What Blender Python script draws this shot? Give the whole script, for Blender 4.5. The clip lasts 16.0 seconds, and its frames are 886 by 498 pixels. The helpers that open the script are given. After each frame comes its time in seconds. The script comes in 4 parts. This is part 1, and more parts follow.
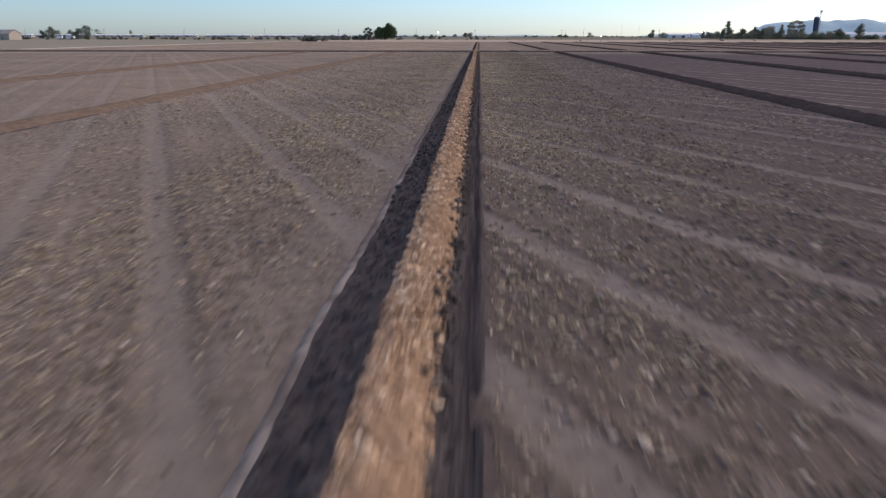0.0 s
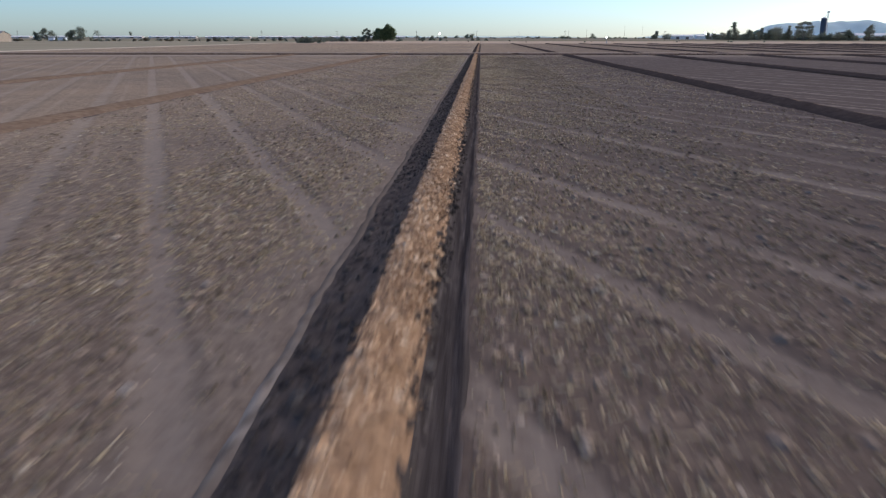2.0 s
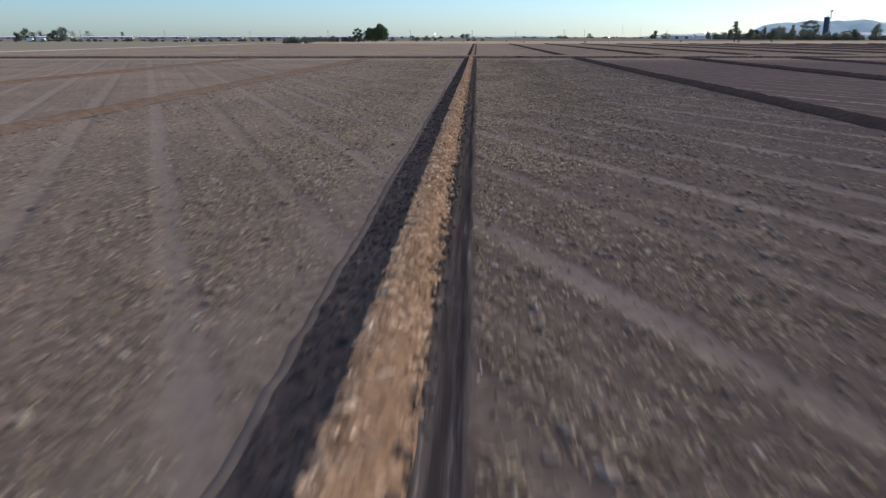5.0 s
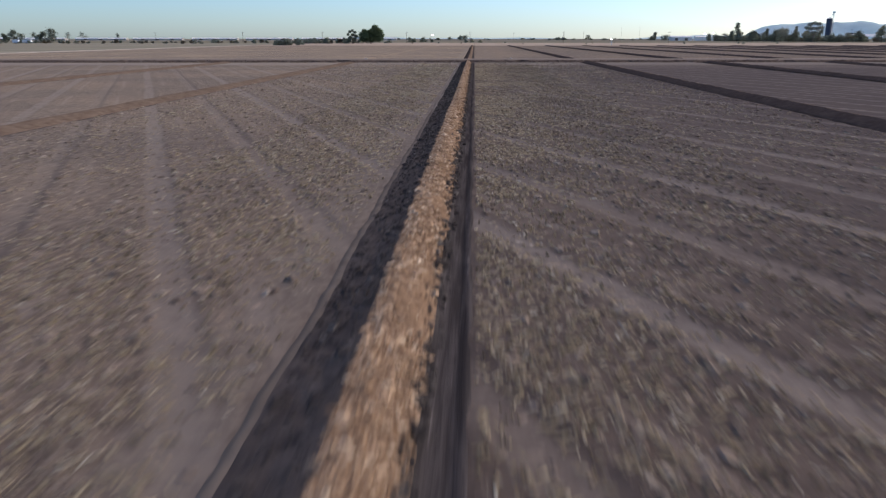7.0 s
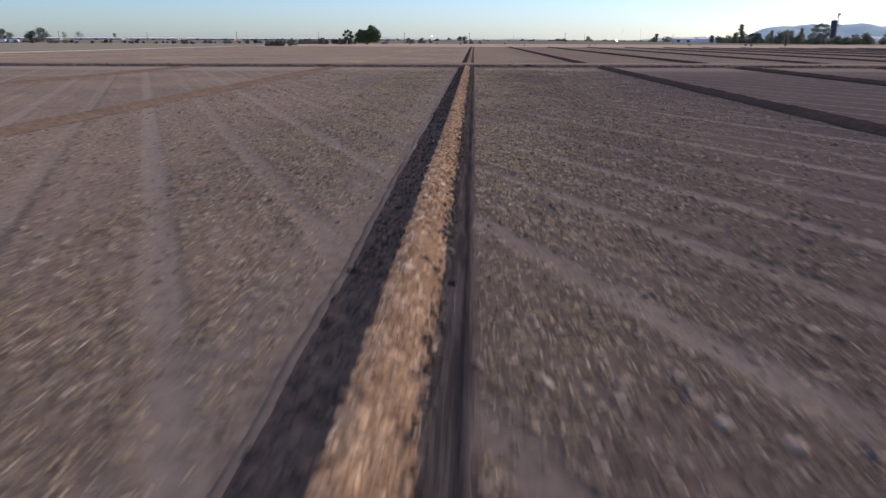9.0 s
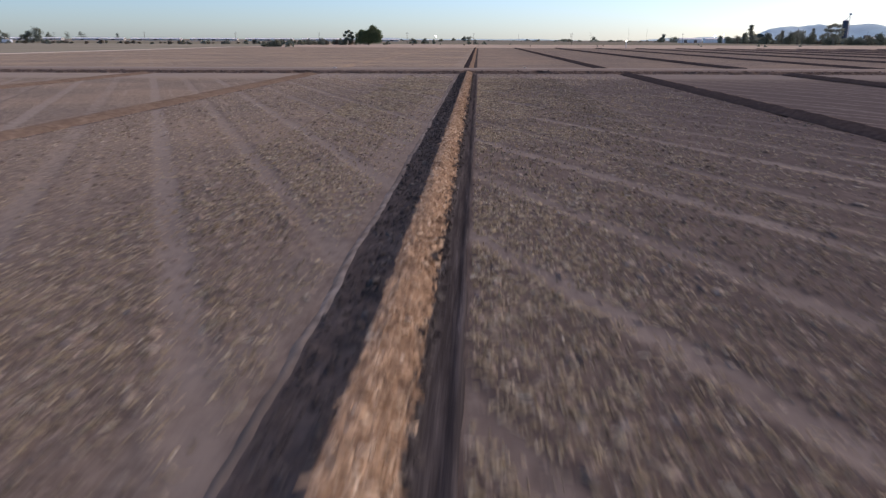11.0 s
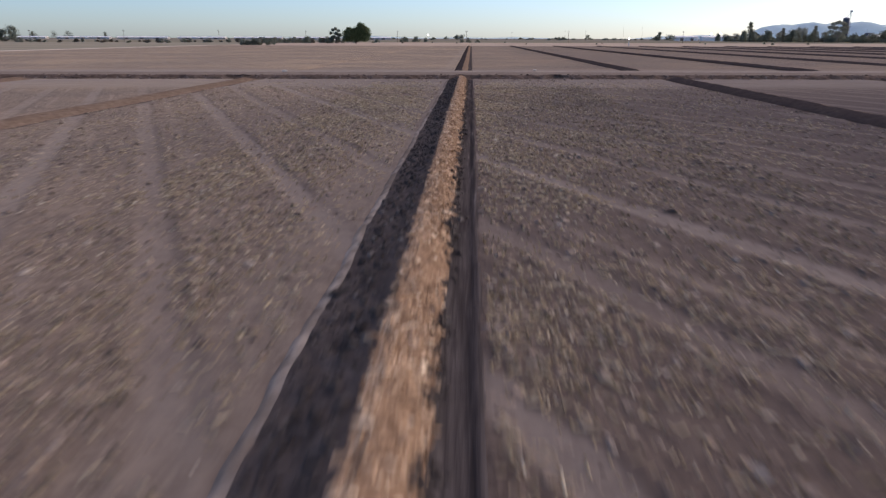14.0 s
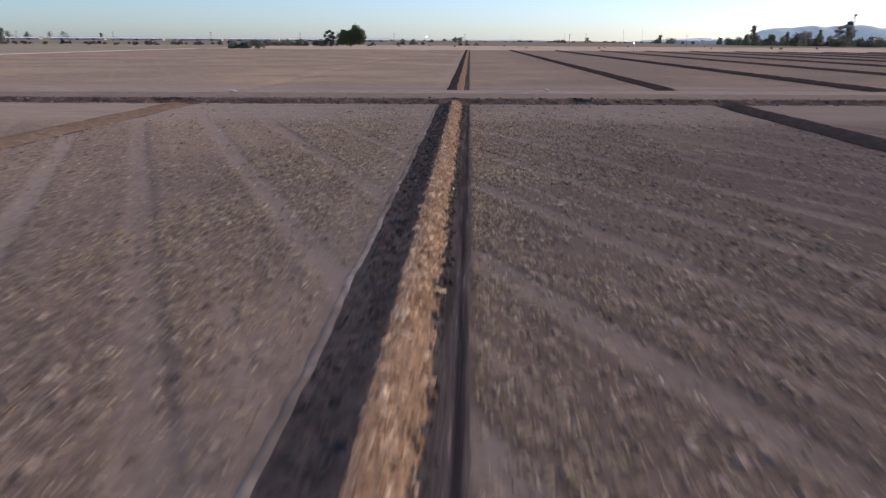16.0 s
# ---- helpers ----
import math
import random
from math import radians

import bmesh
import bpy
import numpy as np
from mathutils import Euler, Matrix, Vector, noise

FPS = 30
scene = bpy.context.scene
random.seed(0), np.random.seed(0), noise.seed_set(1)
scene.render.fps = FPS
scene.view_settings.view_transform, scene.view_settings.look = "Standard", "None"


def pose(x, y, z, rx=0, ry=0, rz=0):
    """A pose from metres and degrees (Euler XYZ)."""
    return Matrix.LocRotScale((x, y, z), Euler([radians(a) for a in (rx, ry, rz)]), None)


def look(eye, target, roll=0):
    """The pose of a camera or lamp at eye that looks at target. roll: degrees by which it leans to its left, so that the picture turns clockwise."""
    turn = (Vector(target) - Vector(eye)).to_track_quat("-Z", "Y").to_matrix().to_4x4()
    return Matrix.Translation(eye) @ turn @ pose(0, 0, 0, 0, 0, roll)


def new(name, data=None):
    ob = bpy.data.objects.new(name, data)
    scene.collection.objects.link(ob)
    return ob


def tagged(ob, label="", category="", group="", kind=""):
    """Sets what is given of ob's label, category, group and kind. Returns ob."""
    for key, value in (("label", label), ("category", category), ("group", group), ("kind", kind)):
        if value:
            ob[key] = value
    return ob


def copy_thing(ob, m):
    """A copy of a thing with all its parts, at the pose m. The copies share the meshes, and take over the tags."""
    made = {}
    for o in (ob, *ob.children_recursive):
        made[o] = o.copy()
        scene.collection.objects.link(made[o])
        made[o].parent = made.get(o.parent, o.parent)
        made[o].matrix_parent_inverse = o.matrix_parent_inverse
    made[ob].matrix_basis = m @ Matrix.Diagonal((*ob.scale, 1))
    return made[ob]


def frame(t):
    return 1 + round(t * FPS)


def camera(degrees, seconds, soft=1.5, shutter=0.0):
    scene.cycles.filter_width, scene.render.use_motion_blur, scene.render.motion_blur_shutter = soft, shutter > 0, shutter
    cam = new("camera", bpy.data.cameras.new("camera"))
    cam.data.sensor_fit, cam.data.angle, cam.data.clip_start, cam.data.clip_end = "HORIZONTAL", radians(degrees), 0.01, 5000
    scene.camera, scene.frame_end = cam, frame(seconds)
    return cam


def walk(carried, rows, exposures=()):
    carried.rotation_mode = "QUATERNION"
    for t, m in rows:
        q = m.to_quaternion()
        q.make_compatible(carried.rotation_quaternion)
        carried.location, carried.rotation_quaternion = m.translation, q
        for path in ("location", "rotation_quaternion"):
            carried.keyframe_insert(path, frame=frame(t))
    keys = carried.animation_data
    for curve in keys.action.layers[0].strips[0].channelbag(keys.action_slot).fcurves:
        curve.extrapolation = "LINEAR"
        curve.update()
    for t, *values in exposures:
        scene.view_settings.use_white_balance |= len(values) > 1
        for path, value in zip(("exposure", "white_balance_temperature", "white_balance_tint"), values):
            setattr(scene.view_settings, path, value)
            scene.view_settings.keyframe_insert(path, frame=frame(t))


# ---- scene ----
cam = camera(59.5, 16.0, soft=1.3, shutter=1.0)
PATH = [
    (0.0, (-0.095, -8.383, 3.648), (-4.401, 87.928, -22.913), 0.09),
    (0.5, (-0.033, -4.377, 3.664), (-4.381, 91.943, -22.862), 0.09),
    (1.0, (0.034, -0.359, 3.665), (-4.396, 95.967, -22.826), 0.08),
    (1.5, (0.088, 3.671, 3.653), (-4.420, 100.005, -22.793), 0.06),
    (2.0, (0.130, 7.721, 3.638), (-4.417, 104.065, -22.768), 0.06),
    (2.5, (0.141, 11.807, 3.652), (-4.358, 108.150, -22.764), 0.06),
    (3.0, (0.105, 15.904, 3.660), (-4.211, 112.245, -22.794), 0.08),
    (3.5, (0.035, 19.944, 3.680), (-3.917, 116.294, -22.797), 0.12),
    (4.0, (0.084, 24.038, 3.671), (-4.087, 120.383, -22.793), 0.10),
    (4.5, (0.077, 28.023, 3.675), (-4.044, 124.375, -22.769), 0.06),
    (5.0, (0.071, 31.877, 3.681), (-4.010, 128.238, -22.737), -0.01),
    (5.5, (0.065, 35.681, 3.685), (-3.975, 132.054, -22.696), -0.08),
    (6.0, (0.056, 39.514, 3.684), (-3.929, 135.902, -22.647), -0.13),
    (6.5, (0.044, 43.454, 3.676), (-3.863, 139.863, -22.592), -0.11),
    (7.0, (0.029, 47.486, 3.673), (-3.781, 143.909, -22.558), 0.00),
    (7.5, (0.021, 51.544, 3.705), (-3.755, 147.954, -22.578), 0.07),
    (8.0, (0.018, 55.615, 3.740), (-3.751, 152.014, -22.588), 0.11),
    (8.5, (0.014, 59.670, 3.757), (-3.733, 156.077, -22.542), 0.14),
    (9.0, (-0.012, 63.677, 3.751), (-3.668, 160.130, -22.390), 0.21),
    (9.5, (0.010, 67.621, 3.773), (-3.715, 164.093, -22.289), 0.23),
    (10.0, (0.070, 71.526, 3.804), (-3.836, 167.997, -22.235), 0.23),
    (10.5, (0.130, 75.434, 3.852), (-3.969, 171.892, -22.208), 0.22),
    (11.0, (0.149, 79.389, 3.923), (-4.049, 175.828, -22.190), 0.22),
    (11.5, (0.089, 83.432, 4.024), (-4.015, 179.855, -22.161), 0.24),
    (12.0, (-0.087, 87.527, 4.074), (-3.784, 183.946, -22.189), 0.30),
    (12.5, (-0.148, 91.598, 3.871), (-3.672, 188.024, -22.389), 0.30),
    (13.0, (-0.156, 95.632, 3.548), (-3.612, 192.056, -22.728), 0.27),
    (13.5, (-0.156, 99.636, 3.396), (-3.566, 196.054, -22.911), 0.21),
    (14.0, (-0.156, 103.642, 3.485), (-3.510, 200.071, -22.790), 0.15),
    (14.5, (-0.144, 107.683, 3.678), (-3.434, 204.136, -22.511), 0.11),
    (15.0, (-0.115, 111.737, 3.887), (-3.334, 208.215, -22.222), 0.11),
    (15.5, (-0.081, 115.753, 4.069), (-3.229, 212.250, -21.978), 0.18),
    (16.0, (-0.038, 119.654, 4.237), (-3.146, 216.149, -21.819), 0.36),
]
walk(cam, [(t, look(eye, target, roll)) for t, eye, target, roll in PATH], [(0.0, 0.95, 6600, 14), (2.0, 0.92, 6480, 10), (4.0, 0.89, 6420, 8), (6.5, 0.89, 6450, 10), (9.0, 0.90, 6650, 17), (12.5, 0.89, 6750, 19), (16.0, 0.92, 6750, 18)])

# ---- light: dusk, the glow of the sunset to the right of the flight ----
SUN_AZ, SUN_EL = 54.0, 20.0
world = bpy.data.worlds.new("world")
scene.world = world
world.use_nodes = True
sky = world.node_tree.nodes.new("ShaderNodeTexSky")
sky.sky_type, sky.sun_disc = "NISHITA", False
sky.sun_elevation, sky.sun_rotation = radians(SUN_EL), radians(SUN_AZ)
sky.altitude, sky.air_density, sky.dust_density, sky.ozone_density = 300, 1.0, 0.6, 4.2
world.node_tree.nodes["Background"].inputs[1].default_value = 0.081
cool = world.node_tree.nodes.new("ShaderNodeMix")      # the blue of dusk
cool.data_type, cool.blend_type = "RGBA", "MULTIPLY"
cool.inputs[0].default_value, cool.inputs[7].default_value = 1.0, (0.81, 0.957, 1.21, 1)
world.node_tree.links.new(sky.outputs[0], cool.inputs[6])
world.node_tree.links.new(cool.outputs[2], world.node_tree.nodes["Background"].inputs[0])
sun = new("sun", bpy.data.lights.new("sun", "SUN"))
sun.data.energy, sun.data.angle, sun.data.color = 2.2, radians(120), (1.0, 0.84, 0.69)
_a, _e = radians(SUN_AZ), radians(SUN_EL)
sun.matrix_world = look((0, 0, 0), (-math.sin(_a) * math.cos(_e), -math.cos(_a) * math.cos(_e), -math.sin(_e)))

# ---- plan, in metres: y runs along the middle ridge, x = 0 is the edge of its furrow ----
SPACING = 19.2                       # between irrigation ridges
ROAD_Y, ROAD_SKEW = 173.4, 0.06      # foot of the road's bank at x = 0, and its slant
FIELD_END = 468.0
RIDGES = [-18.3, 0.0] + [SPACING * i - 0.5 for i in range(1, 13)]
FIELD_LEFT = -120.0
# wheel tracks: their slant left and right of the middle ridge, and for each one where it
# meets x = 0, how plainly it shows and how dark the narrow line beside it is
SLANT = (radians(22.7), radians(24.2))
TRACKS = ((-16.2, 0.7, 0.3), (-9.1, 0.7, 0.5), (0.1, 0.8, 0.2), (7.4, 0.9, 0.2), (15.5, 0.9, 0.6), (24.2, 0.6, 0.8), (32.3, 0.8, 0.2), (39.7, 0.3, 0.8),
          (47.6, 0.8, 0.2), (55.3, 0.45, 0.9), (63.5, 0.9, 0.3), (71.3, 0.55, 0.3), (80.1, 0.9, 0.2), (87.5, 0.6, 0.5), (95.4, 0.85, 0.3), (102.9, 0.6, 0.5),
          (111.3, 0.9, 0.7), (118.5, 0.5, 0.8), (127.4, 0.95, 0.3), (135.2, 0.6, 0.9), (143.6, 0.5, 0.8), (150.9, 0.5, 0.3), (159.0, 0.5, 0.3), (167.0, 0.4, 0.3))
LINES = [line[0] for line in TRACKS]
TRACK_GAP = 3.2                      # metres between two tracks, square to them


def road_y(x):
    return ROAD_Y + ROAD_SKEW * x


# ---- numeric noise for relief ----
_rng = np.random.default_rng(7)
_lattice = _rng.random((256, 256))


def lump(x, y, size, shift=0):
    """Smooth noise from -1 to 1 whose lumps are about size metres."""
    u, v = np.asarray(x) / size + 17.3 * shift, np.asarray(y) / size + 5.7 * shift
    i, j = np.floor(u).astype(int), np.floor(v).astype(int)
    a, b = u - i, v - j
    a, b = a * a * (3 - 2 * a), b * b * (3 - 2 * b)
    q = lambda m, n: _lattice[m % 256, n % 256]
    top = q(i, j) * (1 - a) + q(i + 1, j) * a
    low = q(i, j + 1) * (1 - a) + q(i + 1, j + 1) * a
    return 2 * (top * (1 - b) + low * b) - 1


def track_distance(x, y):
    """Metres from the middle of the nearest wheel track."""
    at = y + x / np.tan(np.where(x < -1, *SLANT)) + 0.3 * lump(x, y, 14, 3)
    k = np.interp(at, LINES, np.arange(len(LINES)))
    k = np.where(at > LINES[-1], (at - LINES[-1]) / 8 + len(LINES) - 1, k)
    return (k - np.round(k)) * TRACK_GAP


def step(edge0, edge1, v):
    q = np.clip((v - edge0) / (edge1 - edge0), 0, 1)
    return q * q * (3 - 2 * q)


def tilled(x, y):
    """1 on the tracked field, 0 on the headlands beside the road."""
    d = y - road_y(x)
    return np.where(d < 5, 1 - step(-15, -9, d), step(18, 24, d))


def ground_height(x, y):
    t = track_distance(x, y)
    near = step(60, 25, np.abs(x)) * step(240, 190, y)
    groove = -0.018 * step(0.36, 0.20, np.abs(t)) + 0.02 * step(0.16, 0.0, np.abs(np.abs(t) - 0.44))
    groove = groove - 0.022 * step(0.14, 0.04, np.abs(t - 0.34))
    z = groove * tilled(x, y) + 0.018 * lump(x, y, 1.3, 1) + (0.012 * lump(x, y, 0.55, 2) + 0.010 * lump(x, y, 0.27, 4)) * (1 - 0.8 * step(0.5, 0.3, np.abs(t)))
    under = np.zeros_like(z)
    for edge in RIDGES:          # the sheet dips under the ridges, which lie on it
        under = np.maximum(under, step(-2.14, -1.92, x - edge) * step(-0.02, -0.25, x - edge))
    calm = step(-2.9, -2.4, x) * step(-1.9, -2.0, x)      # smooth beside the middle ridge
    z = z * (1 - 0.85 * calm) - 0.008 * calm
    return z * near - 0.16 * under * step(60, 25, np.abs(x))


# ---- materials ----
class Nodes:
    """A short way to write a node material."""

    def __init__(self, name, rough=1.0, spec=0.0, dust=0.0):
        self.mat = bpy.data.materials.new(name)
        self.mat.use_nodes = True
        self.tree = self.mat.node_tree
        self.bsdf = self.tree.nodes["Principled BSDF"]
        self.bsdf.inputs["Roughness"].default_value = rough
        self.bsdf.inputs["Specular IOR Level"].default_value = spec
        self.bsdf.inputs["Sheen Weight"].default_value = dust      # dry dust lies on the soil
        self.bsdf.inputs["Sheen Roughness"].default_value = 0.6
        self.bsdf.inputs["Sheen Tint"].default_value = (1.0, 0.84, 0.70, 1)

    def put(self, socket, value):
        if isinstance(value, bpy.types.NodeSocket):
            self.tree.links.new(value, socket)
        elif value is not None:
            socket.default_value = value

    def coords(self):
        return self.tree.nodes.new("ShaderNodeTexCoord").outputs["Object"]

    def place(self):
        return self.tree.nodes.new("ShaderNodeNewGeometry").outputs["Position"]

    def island(self):
        return self.tree.nodes.new("ShaderNodeNewGeometry").outputs["Random Per Island"]

    def each(self):
        return self.tree.nodes.new("ShaderNodeObjectInfo").outputs["Random"]

    def split(self, vector):
        n = self.tree.nodes.new("ShaderNodeSeparateXYZ")
        self.put(n.inputs[0], vector)
        return n.outputs

    def noise(self, vector, scale, detail=3, rough=0.6):
        n = self.tree.nodes.new("ShaderNodeTexNoise")
        self.put(n.inputs["Vector"], vector)
        n.inputs["Scale"].default_value = scale
        n.inputs["Detail"].default_value = detail
        n.inputs["Roughness"].default_value = rough
        return n.outputs["Fac"]

    def cells(self, vector, scale, what="Distance"):
        n = self.tree.nodes.new("ShaderNodeTexVoronoi")
        self.put(n.inputs["Vector"], vector)
        n.inputs["Scale"].default_value = scale
        return n.outputs[what]

    def stretch(self, vector, x, y, z, turn=0.0):
        n = self.tree.nodes.new("ShaderNodeMapping")
        self.put(n.inputs[0], vector)
        n.inputs["Scale"].default_value = (x, y, z)
        n.inputs["Rotation"].default_value = (0, 0, turn)
        return n.outputs[0]

    def math(self, op, a, b=None, c=None):
        n = self.tree.nodes.new("ShaderNodeMath")
        n.operation = op
        for s, v in zip(n.inputs, (a, b, c)):
            self.put(s, v)
        return n.outputs[0]

    def ramp(self, value, lo, hi, to0=0.0, to1=1.0):
        n = self.tree.nodes.new("ShaderNodeMapRange")
        n.interpolation_type = "SMOOTHSTEP"
        for s, v in zip(n.inputs, (value, lo, hi, to0, to1)):
            self.put(s, v)
        return n.outputs[0]

    def stops(self, value, rows, kind="LINEAR"):
        """A ramp of (place, colour) stops."""
        n = self.tree.nodes.new("ShaderNodeValToRGB")
        n.color_ramp.interpolation = kind
        cells = n.color_ramp.elements
        while len(cells) < len(rows):
            cells.new(1.0)
        for cell, (at, colour) in zip(cells, rows):
            cell.position, cell.color = at, (*colour, 1)
        self.put(n.inputs[0], value)
        return n.outputs[0]

    def mix(self, fac, a, b, blend="MIX"):
        n = self.tree.nodes.new("ShaderNodeMix")
        n.data_type, n.blend_type = "RGBA", blend
        self.put(n.inputs[0], fac)
        self.put(n.inputs[6], a if not isinstance(a, tuple) else (*a, 1))
        self.put(n.inputs[7], b if not isinstance(b, tuple) else (*b, 1))
        return n.outputs[2]

    def bump(self, height, strength=0.5, distance=0.05):
        n = self.tree.nodes.new("ShaderNodeBump")
        n.inputs["Strength"].default_value = strength
        n.inputs["Distance"].default_value = distance
        self.put(n.inputs["Height"], height)
        self.put(self.bsdf.inputs["Normal"], n.outputs[0])

    def let_through(self, colour, share):
        """Light from behind comes through thin straw and leaves."""
        thin = self.tree.nodes.new("ShaderNodeBsdfTranslucent")
        self.put(thin.inputs[0], colour)
        both = self.tree.nodes.new("ShaderNodeMixShader")
        both.inputs[0].default_value = share
        self.put(both.inputs[1], self.bsdf.outputs[0])
        self.put(both.inputs[2], thin.outputs[0])
        self.put(self.tree.nodes["Material Output"].inputs[0], both.outputs[0])

    def colour(self, value):
        self.put(self.bsdf.inputs["Base Color"], value if not isinstance(value, tuple) else (*value, 1))
        return self.mat


def plain(name, colour, rough=0.8, spec=0.3, vary=0.25, scale=0.6, metal=0.0):
    """A surface of one colour with stains at two scales."""
    n = Nodes(name, rough, spec)
    p = n.coords()
    v = n.math("ADD", n.noise(p, scale, 4), n.noise(p, scale * 9, 2))
    k = n.ramp(v, 0.6, 1.4, 1 - vary, 1 + vary)
    n.bsdf.inputs["Metallic"].default_value = metal
    c = n.mix(1.0, colour, n.tree.nodes.new("ShaderNodeCombineColor").outputs[0], "MULTIPLY")
    comb = c.node.inputs[7].links[0].from_node
    for s in comb.inputs[:3]:
        n.put(s, k)
    n.bump(v, 0.2, 0.02)
    return n.colour(c)


DUST = 0.08
SOIL, SOIL_PALE, SOIL_DARK = (0.184, 0.135, 0.098), (0.320, 0.247, 0.178), (0.066, 0.048, 0.038)
RIGHT_SHADE = (0.058, 0.042, 0.038)          # backlit shade, painted into the soil right of the ridge


def soil_ground():
    n = Nodes("tilled_soil", dust=DUST)
    p = n.place()
    x, y, z = n.split(p)
    # tilled soil, cloddy at three scales
    fine, mid, broad = n.noise(p, 4.6, 4, 0.65), n.noise(p, 0.9, 4), n.noise(p, 0.06, 3)
    grit = n.noise(p, 11.0, 3, 0.6)
    clod = n.cells(p, 3.3)
    c = n.mix(n.ramp(fine, 0.42, 0.62), SOIL_DARK, SOIL)
    c = n.mix(n.ramp(grit, 0.55, 0.66, 0.0, 0.85), c, SOIL_PALE)
    c = n.mix(n.ramp(grit, 0.45, 0.34, 0.0, 0.7), c, (0.055, 0.039, 0.030))
    c = n.mix(n.ramp(clod, 0.0, 0.45, 0.40, 0.0), c, SOIL_PALE)
    c = n.mix(n.ramp(mid, 0.40, 0.75, 0.0, 0.35), c, (0.225, 0.162, 0.115))
    c = n.mix(n.ramp(broad, 0.35, 0.70, 0.0, 0.28), c, (0.310, 0.222, 0.145))
    straw = n.noise(n.stretch(p, 6, 22, 6, 0.5), 1.0, 2)
    c = n.mix(n.ramp(straw, 0.66, 0.74, 0.0, 0.6), c, (0.420, 0.350, 0.232))
    # wheel tracks, pressed smooth and paler, slanting across the field
    side = n.math("GREATER_THAN", x, -1.0)
    sway = n.math("MULTIPLY", n.math("SUBTRACT", n.noise(p, 0.09, 2), 0.5), 0.6)
    lean = n.math("ADD", 1 / math.tan(SLANT[0]), n.math("MULTIPLY", side, 1 / math.tan(SLANT[1]) - 1 / math.tan(SLANT[0])))
    at = n.math("ADD", n.math("ADD", y, sway), n.math("MULTIPLY", x, lean))
    low, high, count = LINES[0] - 8, LINES[-1] + 8, len(LINES)
    f = n.math("DIVIDE", n.math("SUBTRACT", at, low), high - low)
    steps = n.stops(f, [((v - low) / (high - low), ((i + 1) / (count + 1),) * 3) for i, v in enumerate([low] + LINES, -1)] + [(1.0, (1.0, 1.0, 1.0))])
    inner = n.math("MULTIPLY", n.math("GREATER_THAN", f, 0.0), n.math("LESS_THAN", f, 1.0))
    k = n.math("SUBTRACT", n.math("MULTIPLY", n.split(steps)[0], count + 1), 1.0)
    k = n.math("ADD", n.math("MULTIPLY", k, inner), n.math("MULTIPLY", n.math("DIVIDE", n.math("SUBTRACT", at, low), 8.0), n.math("SUBTRACT", 1.0, inner)))
    d = n.math("MULTIPLY", n.math("SUBTRACT", k, n.math("ROUND", k)), TRACK_GAP)
    looks = n.split(n.stops(n.math("DIVIDE", n.math("ADD", k, 0.5), count), [(i / count, (plainness, dark, 0)) for i, (_, plainness, dark) in enumerate(TRACKS)], "CONSTANT"))
    broken = n.ramp(n.noise(n.stretch(p, 0.35, 0.35, 1), 1.0, 3), 0.28, 0.55, 0.45, 1.0)
    fray = n.math("MULTIPLY", n.math("SUBTRACT", n.noise(p, 1.6, 3), 0.5), 0.35)
    track = n.math("MULTIPLY", n.ramp(n.math("ADD", n.math("ABSOLUTE", d), fray), 0.45, 0.22), n.math("MULTIPLY", looks[0], broken))
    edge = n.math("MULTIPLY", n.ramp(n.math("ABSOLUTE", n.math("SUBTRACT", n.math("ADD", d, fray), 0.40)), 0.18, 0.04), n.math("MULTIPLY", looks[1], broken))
    # the narrow marks of a second pass, half way between
    d2 = n.math("MULTIPLY", n.math("SUBTRACT", n.math("FRACT", n.math("ADD", k, 0.12)), 0.5), TRACK_GAP)
    thin = n.math("MULTIPLY", n.ramp(n.math("ABSOLUTE", d2), 0.17, 0.06), n.ramp(n.noise(p, 0.12, 2), 0.42, 0.65, 0.0, 0.6))
    dist = n.math("SUBTRACT", y, n.math("ADD", ROAD_Y, n.math("MULTIPLY", x, ROAD_SKEW)))
    plough = n.math("MAXIMUM", n.ramp(dist, -9, -15), n.ramp(dist, 18, 26))
    inside = n.math("MULTIPLY", plough, n.math("MULTIPLY", n.ramp(dist, 0, 20, 1.0, 0.3), n.ramp(x, -19, -24, 1.0, 0.9)))
    # backlit look of the right-hand side, mixed in as darker soil
    c = n.mix(n.math("MULTIPLY", n.math("MULTIPLY", n.ramp(x, 0.8, 16.0, 0.55, 1.0), n.math("MULTIPLY", n.math("GREATER_THAN", x, -0.5), n.ramp(dist, -32, -8, 1.0, 0.45))), 0.90), c, RIGHT_SHADE)
    c = n.mix(n.math("MULTIPLY", n.math("MULTIPLY", track, inside), n.ramp(fine, 0.35, 0.55, 0.5, 1.0)), c, (0.208, 0.166, 0.132))
    c = n.mix(n.math("MULTIPLY", thin, inside), c, (0.240, 0.184, 0.140))
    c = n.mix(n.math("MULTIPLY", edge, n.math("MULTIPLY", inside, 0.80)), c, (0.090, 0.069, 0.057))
    # smooth headlands beside the road
    head = n.mix(n.ramp(n.noise(n.stretch(p, 0.25, 1.4, 1), 1.0, 4), 0.35, 0.7), (0.190, 0.150, 0.116), (0.245, 0.198, 0.155))
    c = n.mix(n.math("MULTIPLY", n.math("SUBTRACT", 1.0, plough), 0.75), c, head)
    beside = n.math("MULTIPLY", n.ramp(x, -3.7, -3.0), n.math("LESS_THAN", x, -2.0))
    c = n.mix(n.math("MULTIPLY", beside, n.ramp(fine, 0.3, 0.6, 0.1, 0.5)), c, (0.205, 0.164, 0.128))
